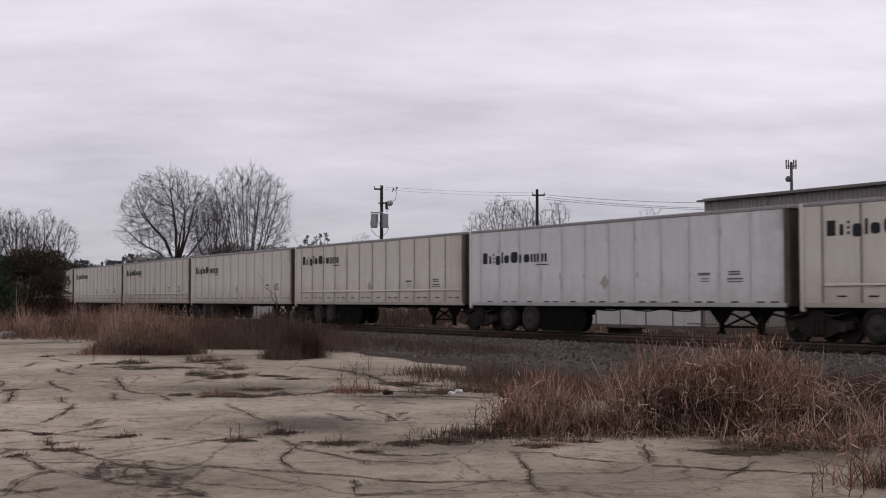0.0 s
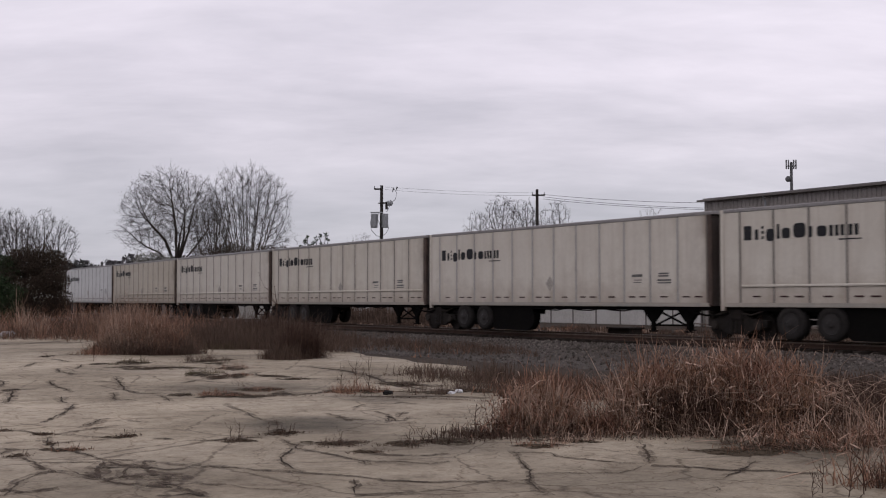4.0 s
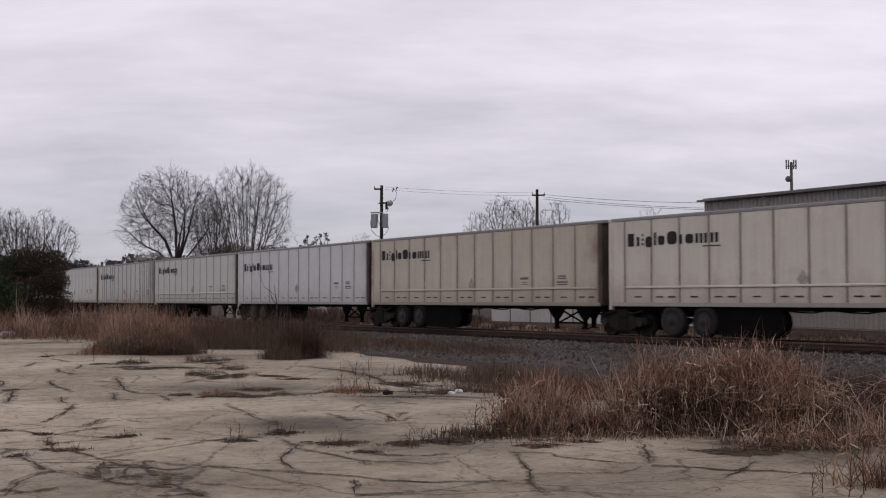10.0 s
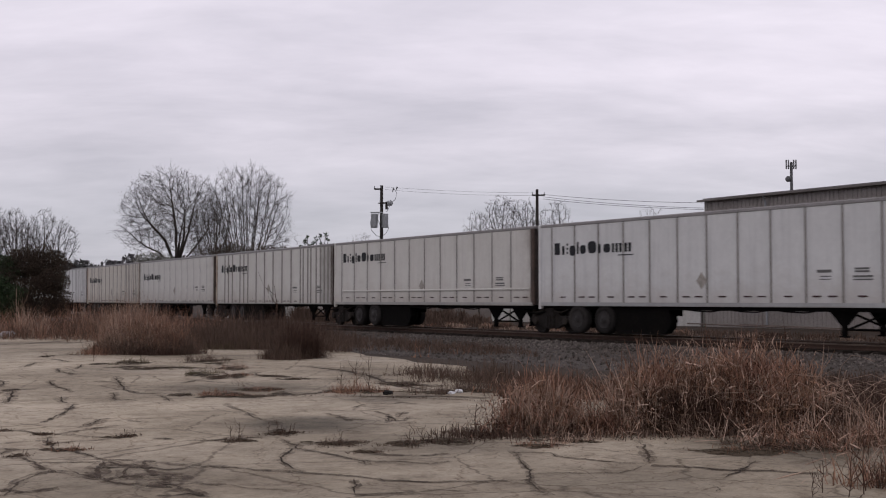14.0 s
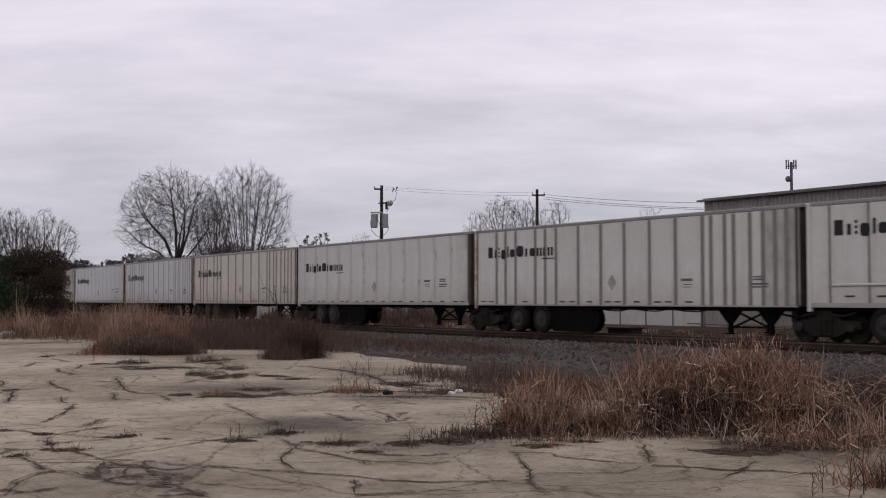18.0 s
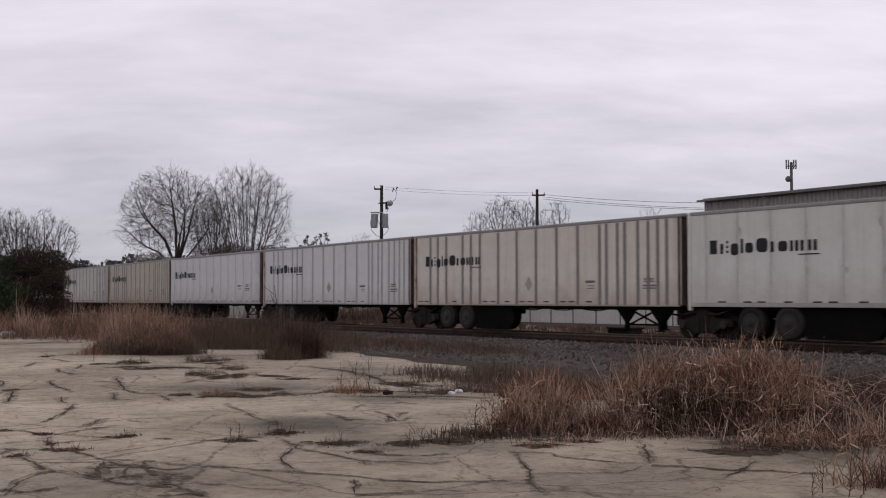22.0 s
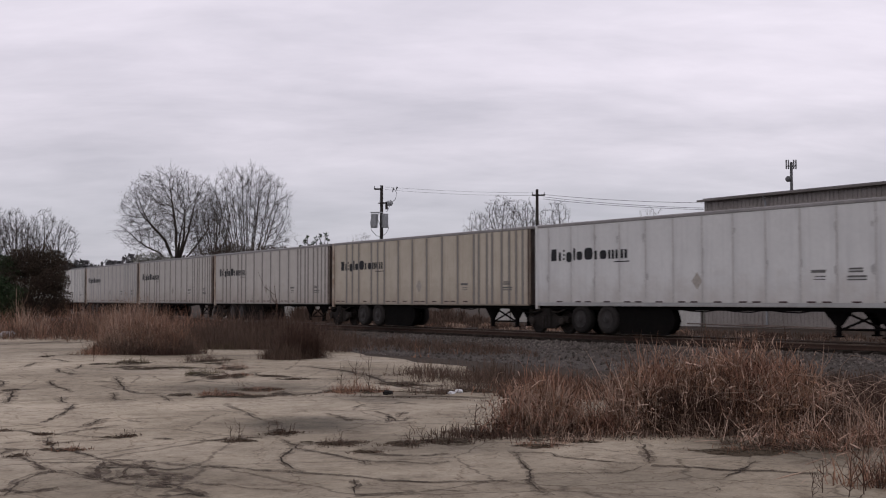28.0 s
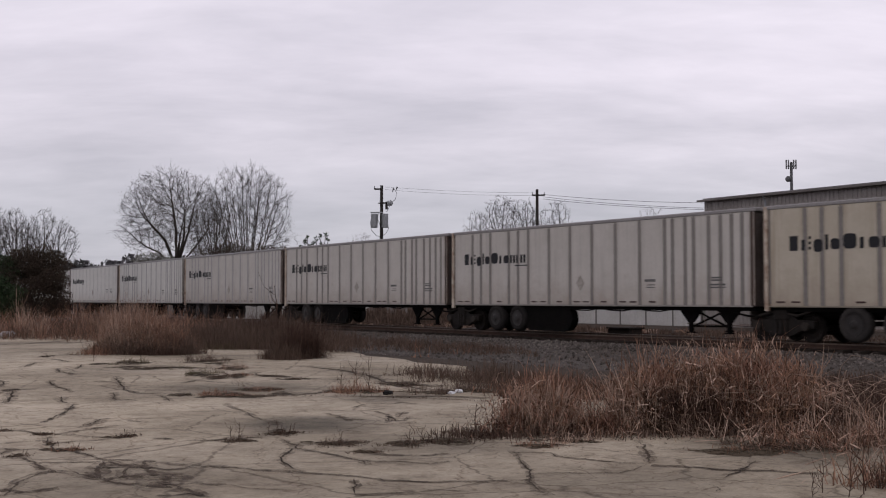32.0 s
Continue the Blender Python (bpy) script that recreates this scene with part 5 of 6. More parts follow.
    for spot in ((-3.02, 23.36, 0.30, 0.33, 0.08, 110, WEED), (-3.61, 24.22, 0.41, 0.35, 0.08, 120, WEED), (-11.17, 32.35, 0.19, 0.48, 0.20, 60, WEED),
                 (-6.09, 29.98, 0.65, 1.10, 0.50, 380, WEED), (-4.4, 19.36, 0.25, 0.35, 0.06, 60, WEED), (-0.69, 21.95, 0.65, 0.88, 0.12, 340, WEED),
                 (-0.23, 19.95, 0.49, 0.61, 0.30, 220, WEED), (0.36, 20.57, 0.61, 1.04, 0.45, 330, WEED), (0.86, 23.19, 0.57, 1.31, 0.40, 160, DARKSTEM),
                 (3.07, 12.19, 0.54, 0.36, 0.10, 420, GRASS), (3.74, 12.42, 0.55, 0.42, 0.20, 600, WEED), (1.44, 13.01, 0.38, 0.21, 0.16, 260, GRASS_PALE)):
        tuft(*spot)
    for spot in ((1.03, 12.66, 0.31, 0.19, 0.14, 240, GRASS),):
        tuft(*spot)
    for ends, n in ((((-2.86, 19.13), (-0.92, 19.0), (0.8, 18.17)), 260), (((-7.2, 30.6), (-5.6, 27.6), (-4.4, 24.0), (-3.4, 20.2)), 260)):
        joint_weeds(ends, n)
    for x, y, h in ((-2.45, 13.38, 0.17), (-2.35, 13.38, 0.22), (-1.14, 12.75, 0.18), (-2.14, 14.18, 0.13), (-2.02, 14.06, 0.16), (-1.82, 14.06, 0.13), (-1.3, 20.57, 0.62), (-1.63, 21.95, 0.50), (-1.8, 20.57, 0.45), (-3.72, 13.54, 0.12), (3.15, 9.63, 0.30), (3.29, 9.41, 0.40), (3.46, 9.52, 0.50), (-9.1, 29.98, 0.50), (-8.04, 55.36, 2.30), (3.01, 9.41, 0.22), (-0.25, 13.06, 0.20), (-0.37, 12.95, 0.18), (0.1, 13.16, 0.22), (0.41, 13.71, 0.40), (0.61, 13.71, 0.45)):
        dead_weed(x, y, h)


def joint_weeds(ends, n):
    """Short brown weeds and litter caught along a joint."""
    def place(rng, m):
        k = rng.integers(0, len(ends) - 1, m)
        e = np.array(ends)
        u = np.round(rng.uniform(0, 1, m) * 9) / 9 + rng.normal(0, 0.035, m)
        p = e[k] + (e[k + 1] - e[k]) * u[:, None] + rng.normal(0, 0.05, (m, 2))
        return np.stack([p[:, 0], p[:, 1], rng.uniform(0.4, 1.0, m)], 1)
    th = thing("joint_weeds", "short brown weeds growing along a slab crack", "weeds", "weeds along the cracks", "stuff")
    part("blades", grass_mesh("blades", WEED, n, place, 0.12, np.random.default_rng(n), 0.004, 1.6), WEED, th)


def stalks(label, n, place, height, seed, lean=0.45):
    """Thin curved stalks with nodding seed heads."""
    rng = np.random.default_rng(seed)
    feet = place(rng, n)
    sh, heads = Shape(), Shape()
    for x, y, tall in feet:
        h, w, ln = height * tall * rng.uniform(0.7, 1.0), rng.uniform(0, 6.28), abs(rng.normal(0, lean)) + 0.08
        pts = []
        for i in range(6):
            u = i / 5
            w += rng.normal(0, 0.22)
            pts.append((x + math.cos(w) * h * ln * u * u, y + math.sin(w) * h * ln * u * u, h * (u - (0.3 + 0.2 * min(ln, 1.4)) * u ** 4)))
        sh.tube(pts, [0.004, 0.0037, 0.0033, 0.003, 0.0025, 0.002], 3, False)
        e = Vector(pts[-1])
        d = (e - Vector(pts[-2])).normalized() + Vector((rng.normal(0, 0.5), rng.normal(0, 0.5), -0.3))
        heads.tube([e, e + d * 0.05, e + d * 0.11], [0.003, 0.007, 0.002], 4, False)
    th = thing("grass_stalks", label, "dry grass", kind="stuff")
    part("stalks", sh, GRASS_PALE, th)
    part("seed_heads", heads, GRASS_PALE, th)


def tuft(x, y, rx, ry, h, n, mat):
    """A low ragged mat of dead growth with leaning blades and a few taller ones."""
    label = {"WEED": "low brown dead weeds matted in a slab crack", "GRASS": "reddish dry grass tuft rooted in a slab crack", "GRASS_PALE": "pale straw tuft rooted in a slab crack",
             "DARKSTEM": "dark weed stems in a slab joint", "OLIVE": "dull olive dead grass lying on the slab"}[TUFT_LOOK[mat.name]]
    th = thing("weed_tuft", label, "weeds", "tufts in the slab joints", "stuff")
    seed = int(abs(x * 97 + y * 31))
    part("blades", grass_mesh("blades", mat, n, ellipse(x, y, rx, ry, tuft_r=0.07), h * 0.75, np.random.default_rng(seed), 0.004, 1.7), mat, th)
    part("tall_blades", grass_mesh("tall_blades", mat, max(6, n // 7), ellipse(x, y, rx * 0.8, ry * 0.6, tuft_r=0.05), h * 1.5, np.random.default_rng(seed + 1), 0.004, 0.7), mat, th)
    # matted litter under the tuft, in ragged overlapping flakes
    sh = Shape()
    rr = random.Random(seed)
    k = 18
    for _ in range(9):
        fx, fy = x + rr.gauss(0, rx * 0.42), y + rr.gauss(0, ry * 0.36)
        sx, sy, z = rx * rr.uniform(0.3, 0.65), ry * rr.uniform(0.35, 0.7), slab_height(fx, fy)
        ring = [(fx + sx * math.cos(2 * math.pi * i / k) * rr.uniform(0.4, 1.1), fy + sy * math.sin(2 * math.pi * i / k) * rr.uniform(0.5, 1.1), z + 0.002) for i in range(k)]
        sh.add(ring + [(fx, fy, z + rr.uniform(0.012, 0.03))], [(i, (i + 1) % k, k) for i in range(k)])
    part("litter_mat", sh, MATTED, th)


def dead_weed(x, y, h):
    """A bare forked weed stalk."""
    rr = random.Random(int(abs(x * 131 + y * 17) * 10))
    th = thing("dead_weed", "bare forked dead weed stalk", "weed", "dead stalks")
    th.location = (x, y, -0.03)
    stem = [(0, 0, 0)]
    for i in range(5):
        stem.append((stem[-1][0] + rr.uniform(-0.05, 0.05) * h, stem[-1][1] + rr.uniform(-0.05, 0.05) * h, h * (i + 1) / 5))
    part("stem", Shape().tube(stem, [h * (0.012 if h > 1.5 else 0.007) * (1 - i * 0.14) + 0.002 for i in range(6)], 4), DARKSTEM, th)
    for i in range(7):
        a = stem[1 + i % 4]
        w, ln = rr.uniform(0, 2 * math.pi), h * rr.uniform(0.25, 0.55)
        mid = (a[0] + math.cos(w) * ln * 0.45, a[1] + math.sin(w) * ln * 0.45, a[2] + ln * 0.35)
        end = (a[0] + math.cos(w) * ln * 0.7, a[1] + math.sin(w) * ln * 0.7, a[2] + ln * 0.95)
        part("side_stalk", Shape().tube([a, mid, end], [h * 0.0055 + 0.001, h * 0.004 + 0.001, h * 0.002 + 0.001], 3), DARKSTEM, th)


vegetation()


class BareTree:
    """A bare tree whose branches grow towards points strewn through its crown."""

    def __init__(self, seed, step=0.4):
        self.rng = np.random.default_rng(seed)
        self.step = step
        self.pos, self.parent = [], []
        self.trunk, self.twigs = Shape(), Shape()

    def stem(self, ways, root=-1):
        """Nodes along a given way, joined to node root; returns the last node."""
        last = root
        for i, (p, q) in enumerate(zip(ways, ways[1:])):
            p, q = np.array(p, float), np.array(q, float)
            k = max(1, int(np.linalg.norm(q - p) / self.step))
            for j in range(1 if (i or root >= 0) else 0, k + 1):
                self.pos.append(p + (q - p) * j / k + self.rng.normal(0, 0.07 * self.step, 3) * (j > 0))
                self.parent.append(last)
                last = len(self.pos) - 1
        return last

    def fill(self, lobes, up=0.15, reach=3.2, kill=0.55, rounds=110, jitter=0.05, outward=0.35):
        """Grows the stems into lobes of (centre, radii, count)."""
        rng = self.rng
        hub = np.array([np.mean([c[0] for c, _, _ in lobes]), 0.0, min(c[2] - r[2] for c, r, _ in lobes)])
        goals = []
        for c, r, n in lobes:
            d = rng.normal(0, 1, (n, 3))
            d /= np.linalg.norm(d, axis=1)[:, None]
            goals.append(np.array(c) + d * np.array(r) * (rng.uniform(0.02, 1, n) ** 0.42)[:, None])
        goals = np.concatenate(goals)
        near, best, stale = np.full(len(goals), 1e9), np.zeros(len(goals), int), np.zeros(len(goals), int)
        fresh = list(range(len(self.pos)))
        for _ in range(rounds):
            if not fresh or not len(goals):
                break
            at = np.array([self.pos[i] for i in fresh])
            d = np.linalg.norm(goals[:, None] - at[None], axis=2)
            k = d.argmin(1)
            m = d[np.arange(len(goals)), k]
            better = m < near
            near, best = np.where(better, m, near), np.where(better, np.array(fresh)[k], best)
            stale = np.where(better | (near > reach), 0, stale + 1)
            alive = (near > kill) & (stale < 5)
            goals, near, best, stale = goals[alive], near[alive], best[alive], stale[alive]
            fresh = []
            for i in np.unique(best[near < reach]):
                pick = (best == i) & (near < reach)
                v = goals[pick] - self.pos[i]
                v = (v / np.linalg.norm(v, axis=1)[:, None]).mean(0) + rng.normal(0, jitter, 3) + np.array([0, 0, up])
                out = self.pos[i] - hub
                v = v + out / (np.linalg.norm(out) + 1e-9) * outward
                if self.parent[i] >= 0:
                    back = self.pos[i] - self.pos[self.parent[i]]
                    v = v + back / (np.linalg.norm(back) + 1e-9) * 0.3
                p = self.pos[i] + v / (np.linalg.norm(v) + 1e-9) * self.step
                self.pos.append(p)
                self.parent.append(int(i))
                fresh.append(len(self.pos) - 1)

    def skin(self, tip=0.012, power=2.35, spray=3, twig=0.55, droop=0.0):
        """Thickness by the branches carried, tubes along each run, and fine end twigs."""
        rng = self.rng
        n = len(self.pos)
        kids = [[] for _ in range(n)]
        for i, p in enumerate(self.parent):
            if p >= 0:
                kids[p].append(i)
        rad = [0.0] * n
        for i in range(n - 1, -1, -1):
            rad[i] = tip if not kids[i] else sum(rad[k] ** power for k in kids[i]) ** (1 / power)
        begun = [i for i in range(n) if self.parent[i] < 0]
        while begun:
            i = begun.pop()
            run = [i] if self.parent[i] < 0 else [self.parent[i], i]
            size = [rad[i]] * len(run)
            while kids[i]:
                main = max(kids[i], key=lambda k: rad[k])
                begun += [k for k in kids[i] if k != main]
                i = main
                run.append(i)
                size.append(rad[i])
            thick = size[0] > 0.05
            (self.trunk if thick else self.twigs).tube([self.pos[k] for k in run], size, 6 if thick else 3, False)
        for i in range(n):
            few = spray if not kids[i] else (1 if rad[i] < tip * 3.2 and rng.random() < 0.75 else 0)
            back = self.pos[i] - self.pos[self.parent[i]] if self.parent[i] >= 0 else np.array([0, 0, 1.0])
            back = back / (np.linalg.norm(back) + 1e-9)
            for _ in range(few):
                d = back + rng.normal(0, 0.5, 3) - np.array([0, 0, droop])
                d /= np.linalg.norm(d)
                ln = twig * rng.uniform(0.5, 1.3)
                mid = self.pos[i] + d * ln * 0.5
                end = mid + (d + rng.normal(0, 0.3, 3)) * ln * 0.5
                self.twigs.tube([self.pos[i], mid, end], [tip * 0.75, tip * 0.6, tip * 0.4], 3, False)
                for _ in range(2):
                    off = (d + rng.normal(0, 0.55, 3)) * ln * rng.uniform(0.4, 0.7)
                    self.twigs.tube([mid, mid + off], [tip * 0.5, tip * 0.35], 3, False)

    def plant(self, x, y, label, mat):
        th = thing("bare_tree", label, "tree", "bare trees beyond the railway")
        th.location = (x, y, -0.05)
        part("trunk", self.trunk, mat, th)
        part("crown", self.twigs, mat, th, "fine bare twigs")
        return th


def spreading_tree():
    t = BareTree(21, 0.32)
    fork = t.stem([(0, 0, 0), (0, 0, 3.2), (-0.1, 0, 5.0)])
    for ways in ([(-0.1, 0, 5.0), (-1.4, 0.2, 8.0), (-3.6, 0.4, 10.4)], [(-0.1, 0, 5.0), (-0.1, -0.4, 9.0), (-0.5, -0.6, 12.0)], [(-0.1, 0, 5.0), (0.9, 0.5, 8.5), (1.6, 0.6, 11.5)],
                 [(-0.1, 0, 5.0), (0.4, 1.0, 8.2), (0.3, 2.0, 11.0)], [(-0.1, 0, 5.0), (0.5, -1.4, 8.0), (1.2, -2.4, 10.5)], [(-0.1, 0, 5.0), (1.8, 0.1, 7.2), (3.6, 0.3, 9.8)], [(-0.1, 0, 5.0), (-1.8, -0.8, 6.6), (-3.6, -1.2, 7.6)]):
        t.stem(ways, fork)
    t.fill((((-0.75, 0, 11.0), (5.3, 4.0, 4.6), 3600), ((-3.2, 0, 8.8), (3.2, 2.6, 2.4), 900), ((2.2, 0, 8.6), (2.6, 2.4, 2.4), 420)), 0.04, 3.0, 0.42)
    t.skin(0.0125, 2.05, 3, 0.6)
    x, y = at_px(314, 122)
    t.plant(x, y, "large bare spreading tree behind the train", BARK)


def fan_tree():
    t = BareTree(5, 0.34)
    rng = np.random.default_rng(8)
    for k in range(26):
        w = 2.4 * k + rng.uniform(-0.2, 0.2)
        lean = ((k + 0.5) / 26) ** 0.6
        ex, ey, top = math.cos(w) * lean * 5.0, math.sin(w) * lean * 3.4, rng.uniform(14.2, 15.8) - 4.6 * lean ** 2.2
        t.stem([(math.cos(w) * 0.5, math.sin(w) * 0.4, 0), (ex * 0.30, ey * 0.30, 4.6), (ex * 0.68, ey * 0.68, 4.6 + (top - 4.6) * 0.52), (ex, ey, top)])
    t.fill((((0.0, 0, 11.2), (4.9, 3.4, 5.0), 1900), ((0.6, 0, 8.6), (4.6, 3.0, 2.6), 500)), 0.5, 1.3, 0.5, 60, 0.05, 0.3)
    t.skin(0.0125, 2.3, 3, 0.7, -0.35)
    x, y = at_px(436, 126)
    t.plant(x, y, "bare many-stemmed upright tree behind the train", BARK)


def dome_tree(px, dist, label, mat, seed, fork, top, radius, count=420, lean=0.0, thin=0.014, step=0.26):
    """A smaller bare tree: a stem to the fork, then branches that fill a rounded crown."""
    t = BareTree(seed, step)
    t.stem([(0, 0, 0), (lean * 0.1, 0, fork * 0.5), (lean * 0.35, 0, fork)])
    mid, half = (top + fork) / 2 + 0.1 * (top - fork), (top - fork) * 0.5
    t.fill((((lean, 0, mid), (radius, radius * 0.8, half), count), ((lean * 0.8 - radius * 0.3, 0, mid - half * 0.3), (radius * 0.8, radius * 0.7, half * 0.6), count // 4)), 0.08, 2.6, step * 1.4)
    t.skin(thin, 2.12, 3, step * 1.9)
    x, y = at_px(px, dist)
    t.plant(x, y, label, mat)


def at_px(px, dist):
    """The place seen at column px of the 1568-wide view at a distance; fits things to the camera's view."""
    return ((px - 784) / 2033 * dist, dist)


def leafy(x, y, label, seed, lumps, mats, leaf=0.22, name="evergreen_bush", loose=1.0):
    """A dense bush: stems and small leaves about several lumps (dx, dy, z, radius, count)."""
    rng = np.random.default_rng(seed)
    th = thing(name, label, "bush", "bushes beside the railway")
    th.location = (x, y, -0.05)
    st = Shape()
    for i, (dx, dy, z, r, n) in enumerate(lumps):
        n = int(n * 1.9)
        st.tube([(dx * 0.3, dy * 0.3, 0), (dx * 0.7, dy * 0.7, z * 0.6), (dx, dy, z)], [0.09, 0.06, 0.03], 5)
        w = rng.normal(0, 1, (n, 3))
        w /= np.linalg.norm(w, axis=1)[:, None]
        rad = r * loose * rng.uniform(0.12, 1.06, n) ** 0.5 * (1 + 0.22 * np.sin(w[:, 0] * 5 + i) * np.cos(w[:, 2] * 6))
        c = np.array([dx, dy, z]) + w * rad[:, None] * np.array([1, 1, 0.85])
        c[:, 2] = np.maximum(c[:, 2], 0.1)
        a, b = rng.normal(0, 1, (n, 3)), rng.normal(0, 1, (n, 3))
        a /= np.linalg.norm(a, axis=1)[:, None]
        b /= np.linalg.norm(b, axis=1)[:, None]
        size = leaf * rng.uniform(0.6, 1.3, n)[:, None]
        v = np.stack([c - a * size, c + b * size * 0.5, c + a * size, c - b * size * 0.5], 1)
        me = bpy.data.meshes.new("foliage")
        me.from_pydata(v.reshape(-1, 3).tolist(), [], (np.arange(n)[:, None] * 4 + np.arange(4)).tolist())
        mat = mats[i % len(mats)]
        me.materials.append(mat)
        part("foliage", me, mat, th)
    part("stems", st, BARK, th)
    return th


def far_woods():
    """A low dark line of woods beyond everything."""
    rng = np.random.default_rng(77)
    n = 16000
    x = rng.uniform(-140, -20, n)
    top = 12.6 + 0.8 * np.sin(x * 0.13) + 0.7 * np.sin(x * 0.41 + 1) + 0.6 * np.sin(x * 0.9)
    z = top * rng.uniform(0.02, 1.0, n) ** 0.6
    c = np.stack([x, 330 + rng.uniform(-6, 6, n), z], 1)
    a, b = rng.normal(0, 1, (n, 3)), rng.normal(0, 1, (n, 3))
    size = rng.uniform(0.3, 0.7, n)[:, None]
    v = np.stack([c - a * size * 0.6, c + b * size * 0.5, c + a * size * 0.6, c - b * size * 0.5], 1)
    me = bpy.data.meshes.new("far_woods")
    me.from_pydata(v.reshape(-1, 3).tolist(), [], (np.arange(n)[:, None] * 4 + np.arange(4)).tolist())
    me.materials.append(FARWOOD)
    tagged(part("far_woods", me, FARWOOD), "dark low line of distant woods", "woods", kind="stuff")


def background_plants():
    spreading_tree()
    fan_tree()
    for px, seed, fork, top, radius, lean, count in ((886, 31, 7.0, 12.0, 1.8, 0.0, 340), (928, 33, 7.0, 11.6, 1.6, 0.0, 280), (848, 37, 6.6, 10.4, 1.4, -0.1, 190), (988, 35, 6.6, 11.4, 1.3, 0.0, 170), (958, 39, 6.8, 10.8, 1.0, 0.0, 100)):
        dome_tree(px, 120, "bare tree standing behind the utility pole", BARK, seed, fork, top, radius, count * 2, lean)
    dome_tree(20, 120, "dense bare tree rising behind the bushes", BARK_PALE, 41, 4.6, 10.4, 2.1, 1900)
    dome_tree(-20, 121, "bare tree at the edge of the bushes", BARK_PALE, 42, 4.0, 10.6, 2.2, 1100)
    dome_tree(44, 119, "grey bare tree among the bushes", BARK_PALE, 44, 4.6, 9.4, 1.6, 792)
    dome_tree(372, 119, "tangled bare tree between two larger ones", BARK, 45, 3.6, 11.6, 2.4, 1364)
    dome_tree(72, 118, "bare leaning tree behind the bushes", BARK, 43, 5.0, 10.3, 1.5, 660, 0.2)
    dome_tree(100, 118, "bare crooked tree behind the bushes", BARK, 46, 4.0, 9.3, 1.7, 704, 0.5)
    x, y = at_px(556, 112)
    leafy(x, y, "small thin tree with dark leaf clusters", 17, [(-0.95, 0, 7.3, 0.3, 20), (-0.45, 0, 6.9, 0.28, 18), (0.25, 0, 7.6, 0.3, 20), (1.1, 0, 8.0, 0.28, 20), (0.7, 0, 7.1, 0.26, 16), (-1.3, 0, 6.8, 0.3, 20), (0.65, 0, 7.9, 0.22, 12), (-0.1, 0, 7.2, 0.22, 12), (1.35, 0, 7.5, 0.2, 10), (-0.7, 0, 7.75, 0.2, 10)], [EVERGREEN], 0.13, "small_tree")
    dome_tree(640, 190, "small pale bare tree in the distance", BARK_PALE, 47, 7.5, 12.2, 1.8, 160, 0.0, 0.016, 0.5)
    dome_tree(1155, 190, "pale bare treetop in the distance", BARK_PALE, 49, 11.0, 16.0, 2.4, 160, 0.0, 0.016, 0.5)
    x, y = at_px(272, 116)
    leafy(x, y, "pale sage-coloured shrub under the bare tree", 19, [(-1.2, 0, 5.6, 0.9, 500), (0.2, 0, 5.9, 0.8, 460), (1.3, 0, 5.5, 0.9, 460)], [SAGE], 0.09, "pale_shrub")
    far_woods()
    x, y = at_px(45, 84)
    leafy(x, y, "dense dark evergreen and brown-leaved bushes", 7, [(-3.6, 0, 1.8, 2.3, 6400), (-1.2, -0.6, 1.7, 2.2, 6000), (-2.4, 0, 3.5, 2.0, 5400), (1.4, 0.6, 4.2, 1.6, 4800), (1.2, 0, 1.9, 1.9, 5200),
          (2.0, -0.3, 3.0, 1.3, 3000), (-0.4, 1, 4.2, 1.7, 4800), (2.3, 0.2, 1.1, 1.0, 1800)], [EVERGREEN, BROWNLEAF, EVERGREEN, BROWNLEAF, BROWNLEAF, BROWNLEAF, BROWNLEAF, BROWNLEAF], 0.072)
    x, y = at_px(-55, 78)
    leafy(x, y, "dark green bush at the slab's far side", 9, [(0, 0, 1.9, 2.4, 3200), (2.0, 0, 1.5, 1.7, 2000)], [EVERGREEN], 0.13)
    x, y = at_px(440, 112)
    leafy(x, y, "dark scrub under the bare trees", 13, [(-5.4, 0, 4.9, 1.2, 1500), (-4.0, 0, 5.4, 1.6, 2400), (-2.2, 0, 5.9, 1.5, 2400), (-0.9, 0, 5.6, 1.7, 2600), (1.2, 0, 5.7, 1.5, 2400), (2.8, 0, 5.8, 1.3, 1900), (4.2, 0, 5.4, 1.1, 1500)], [BROWNLEAF, TWIGGY], 0.075, "scrub_bush", 1.15)


background_plants()


# ---- buildings ----
def along(base, back, side=0.0):
    """A point back metres along the straight line of the track from base, and side metres away from the viewer."""
    return (base[0] - 0.556 * back + 0.831 * side, base[1] + 0.831 * back + 0.556 * side)


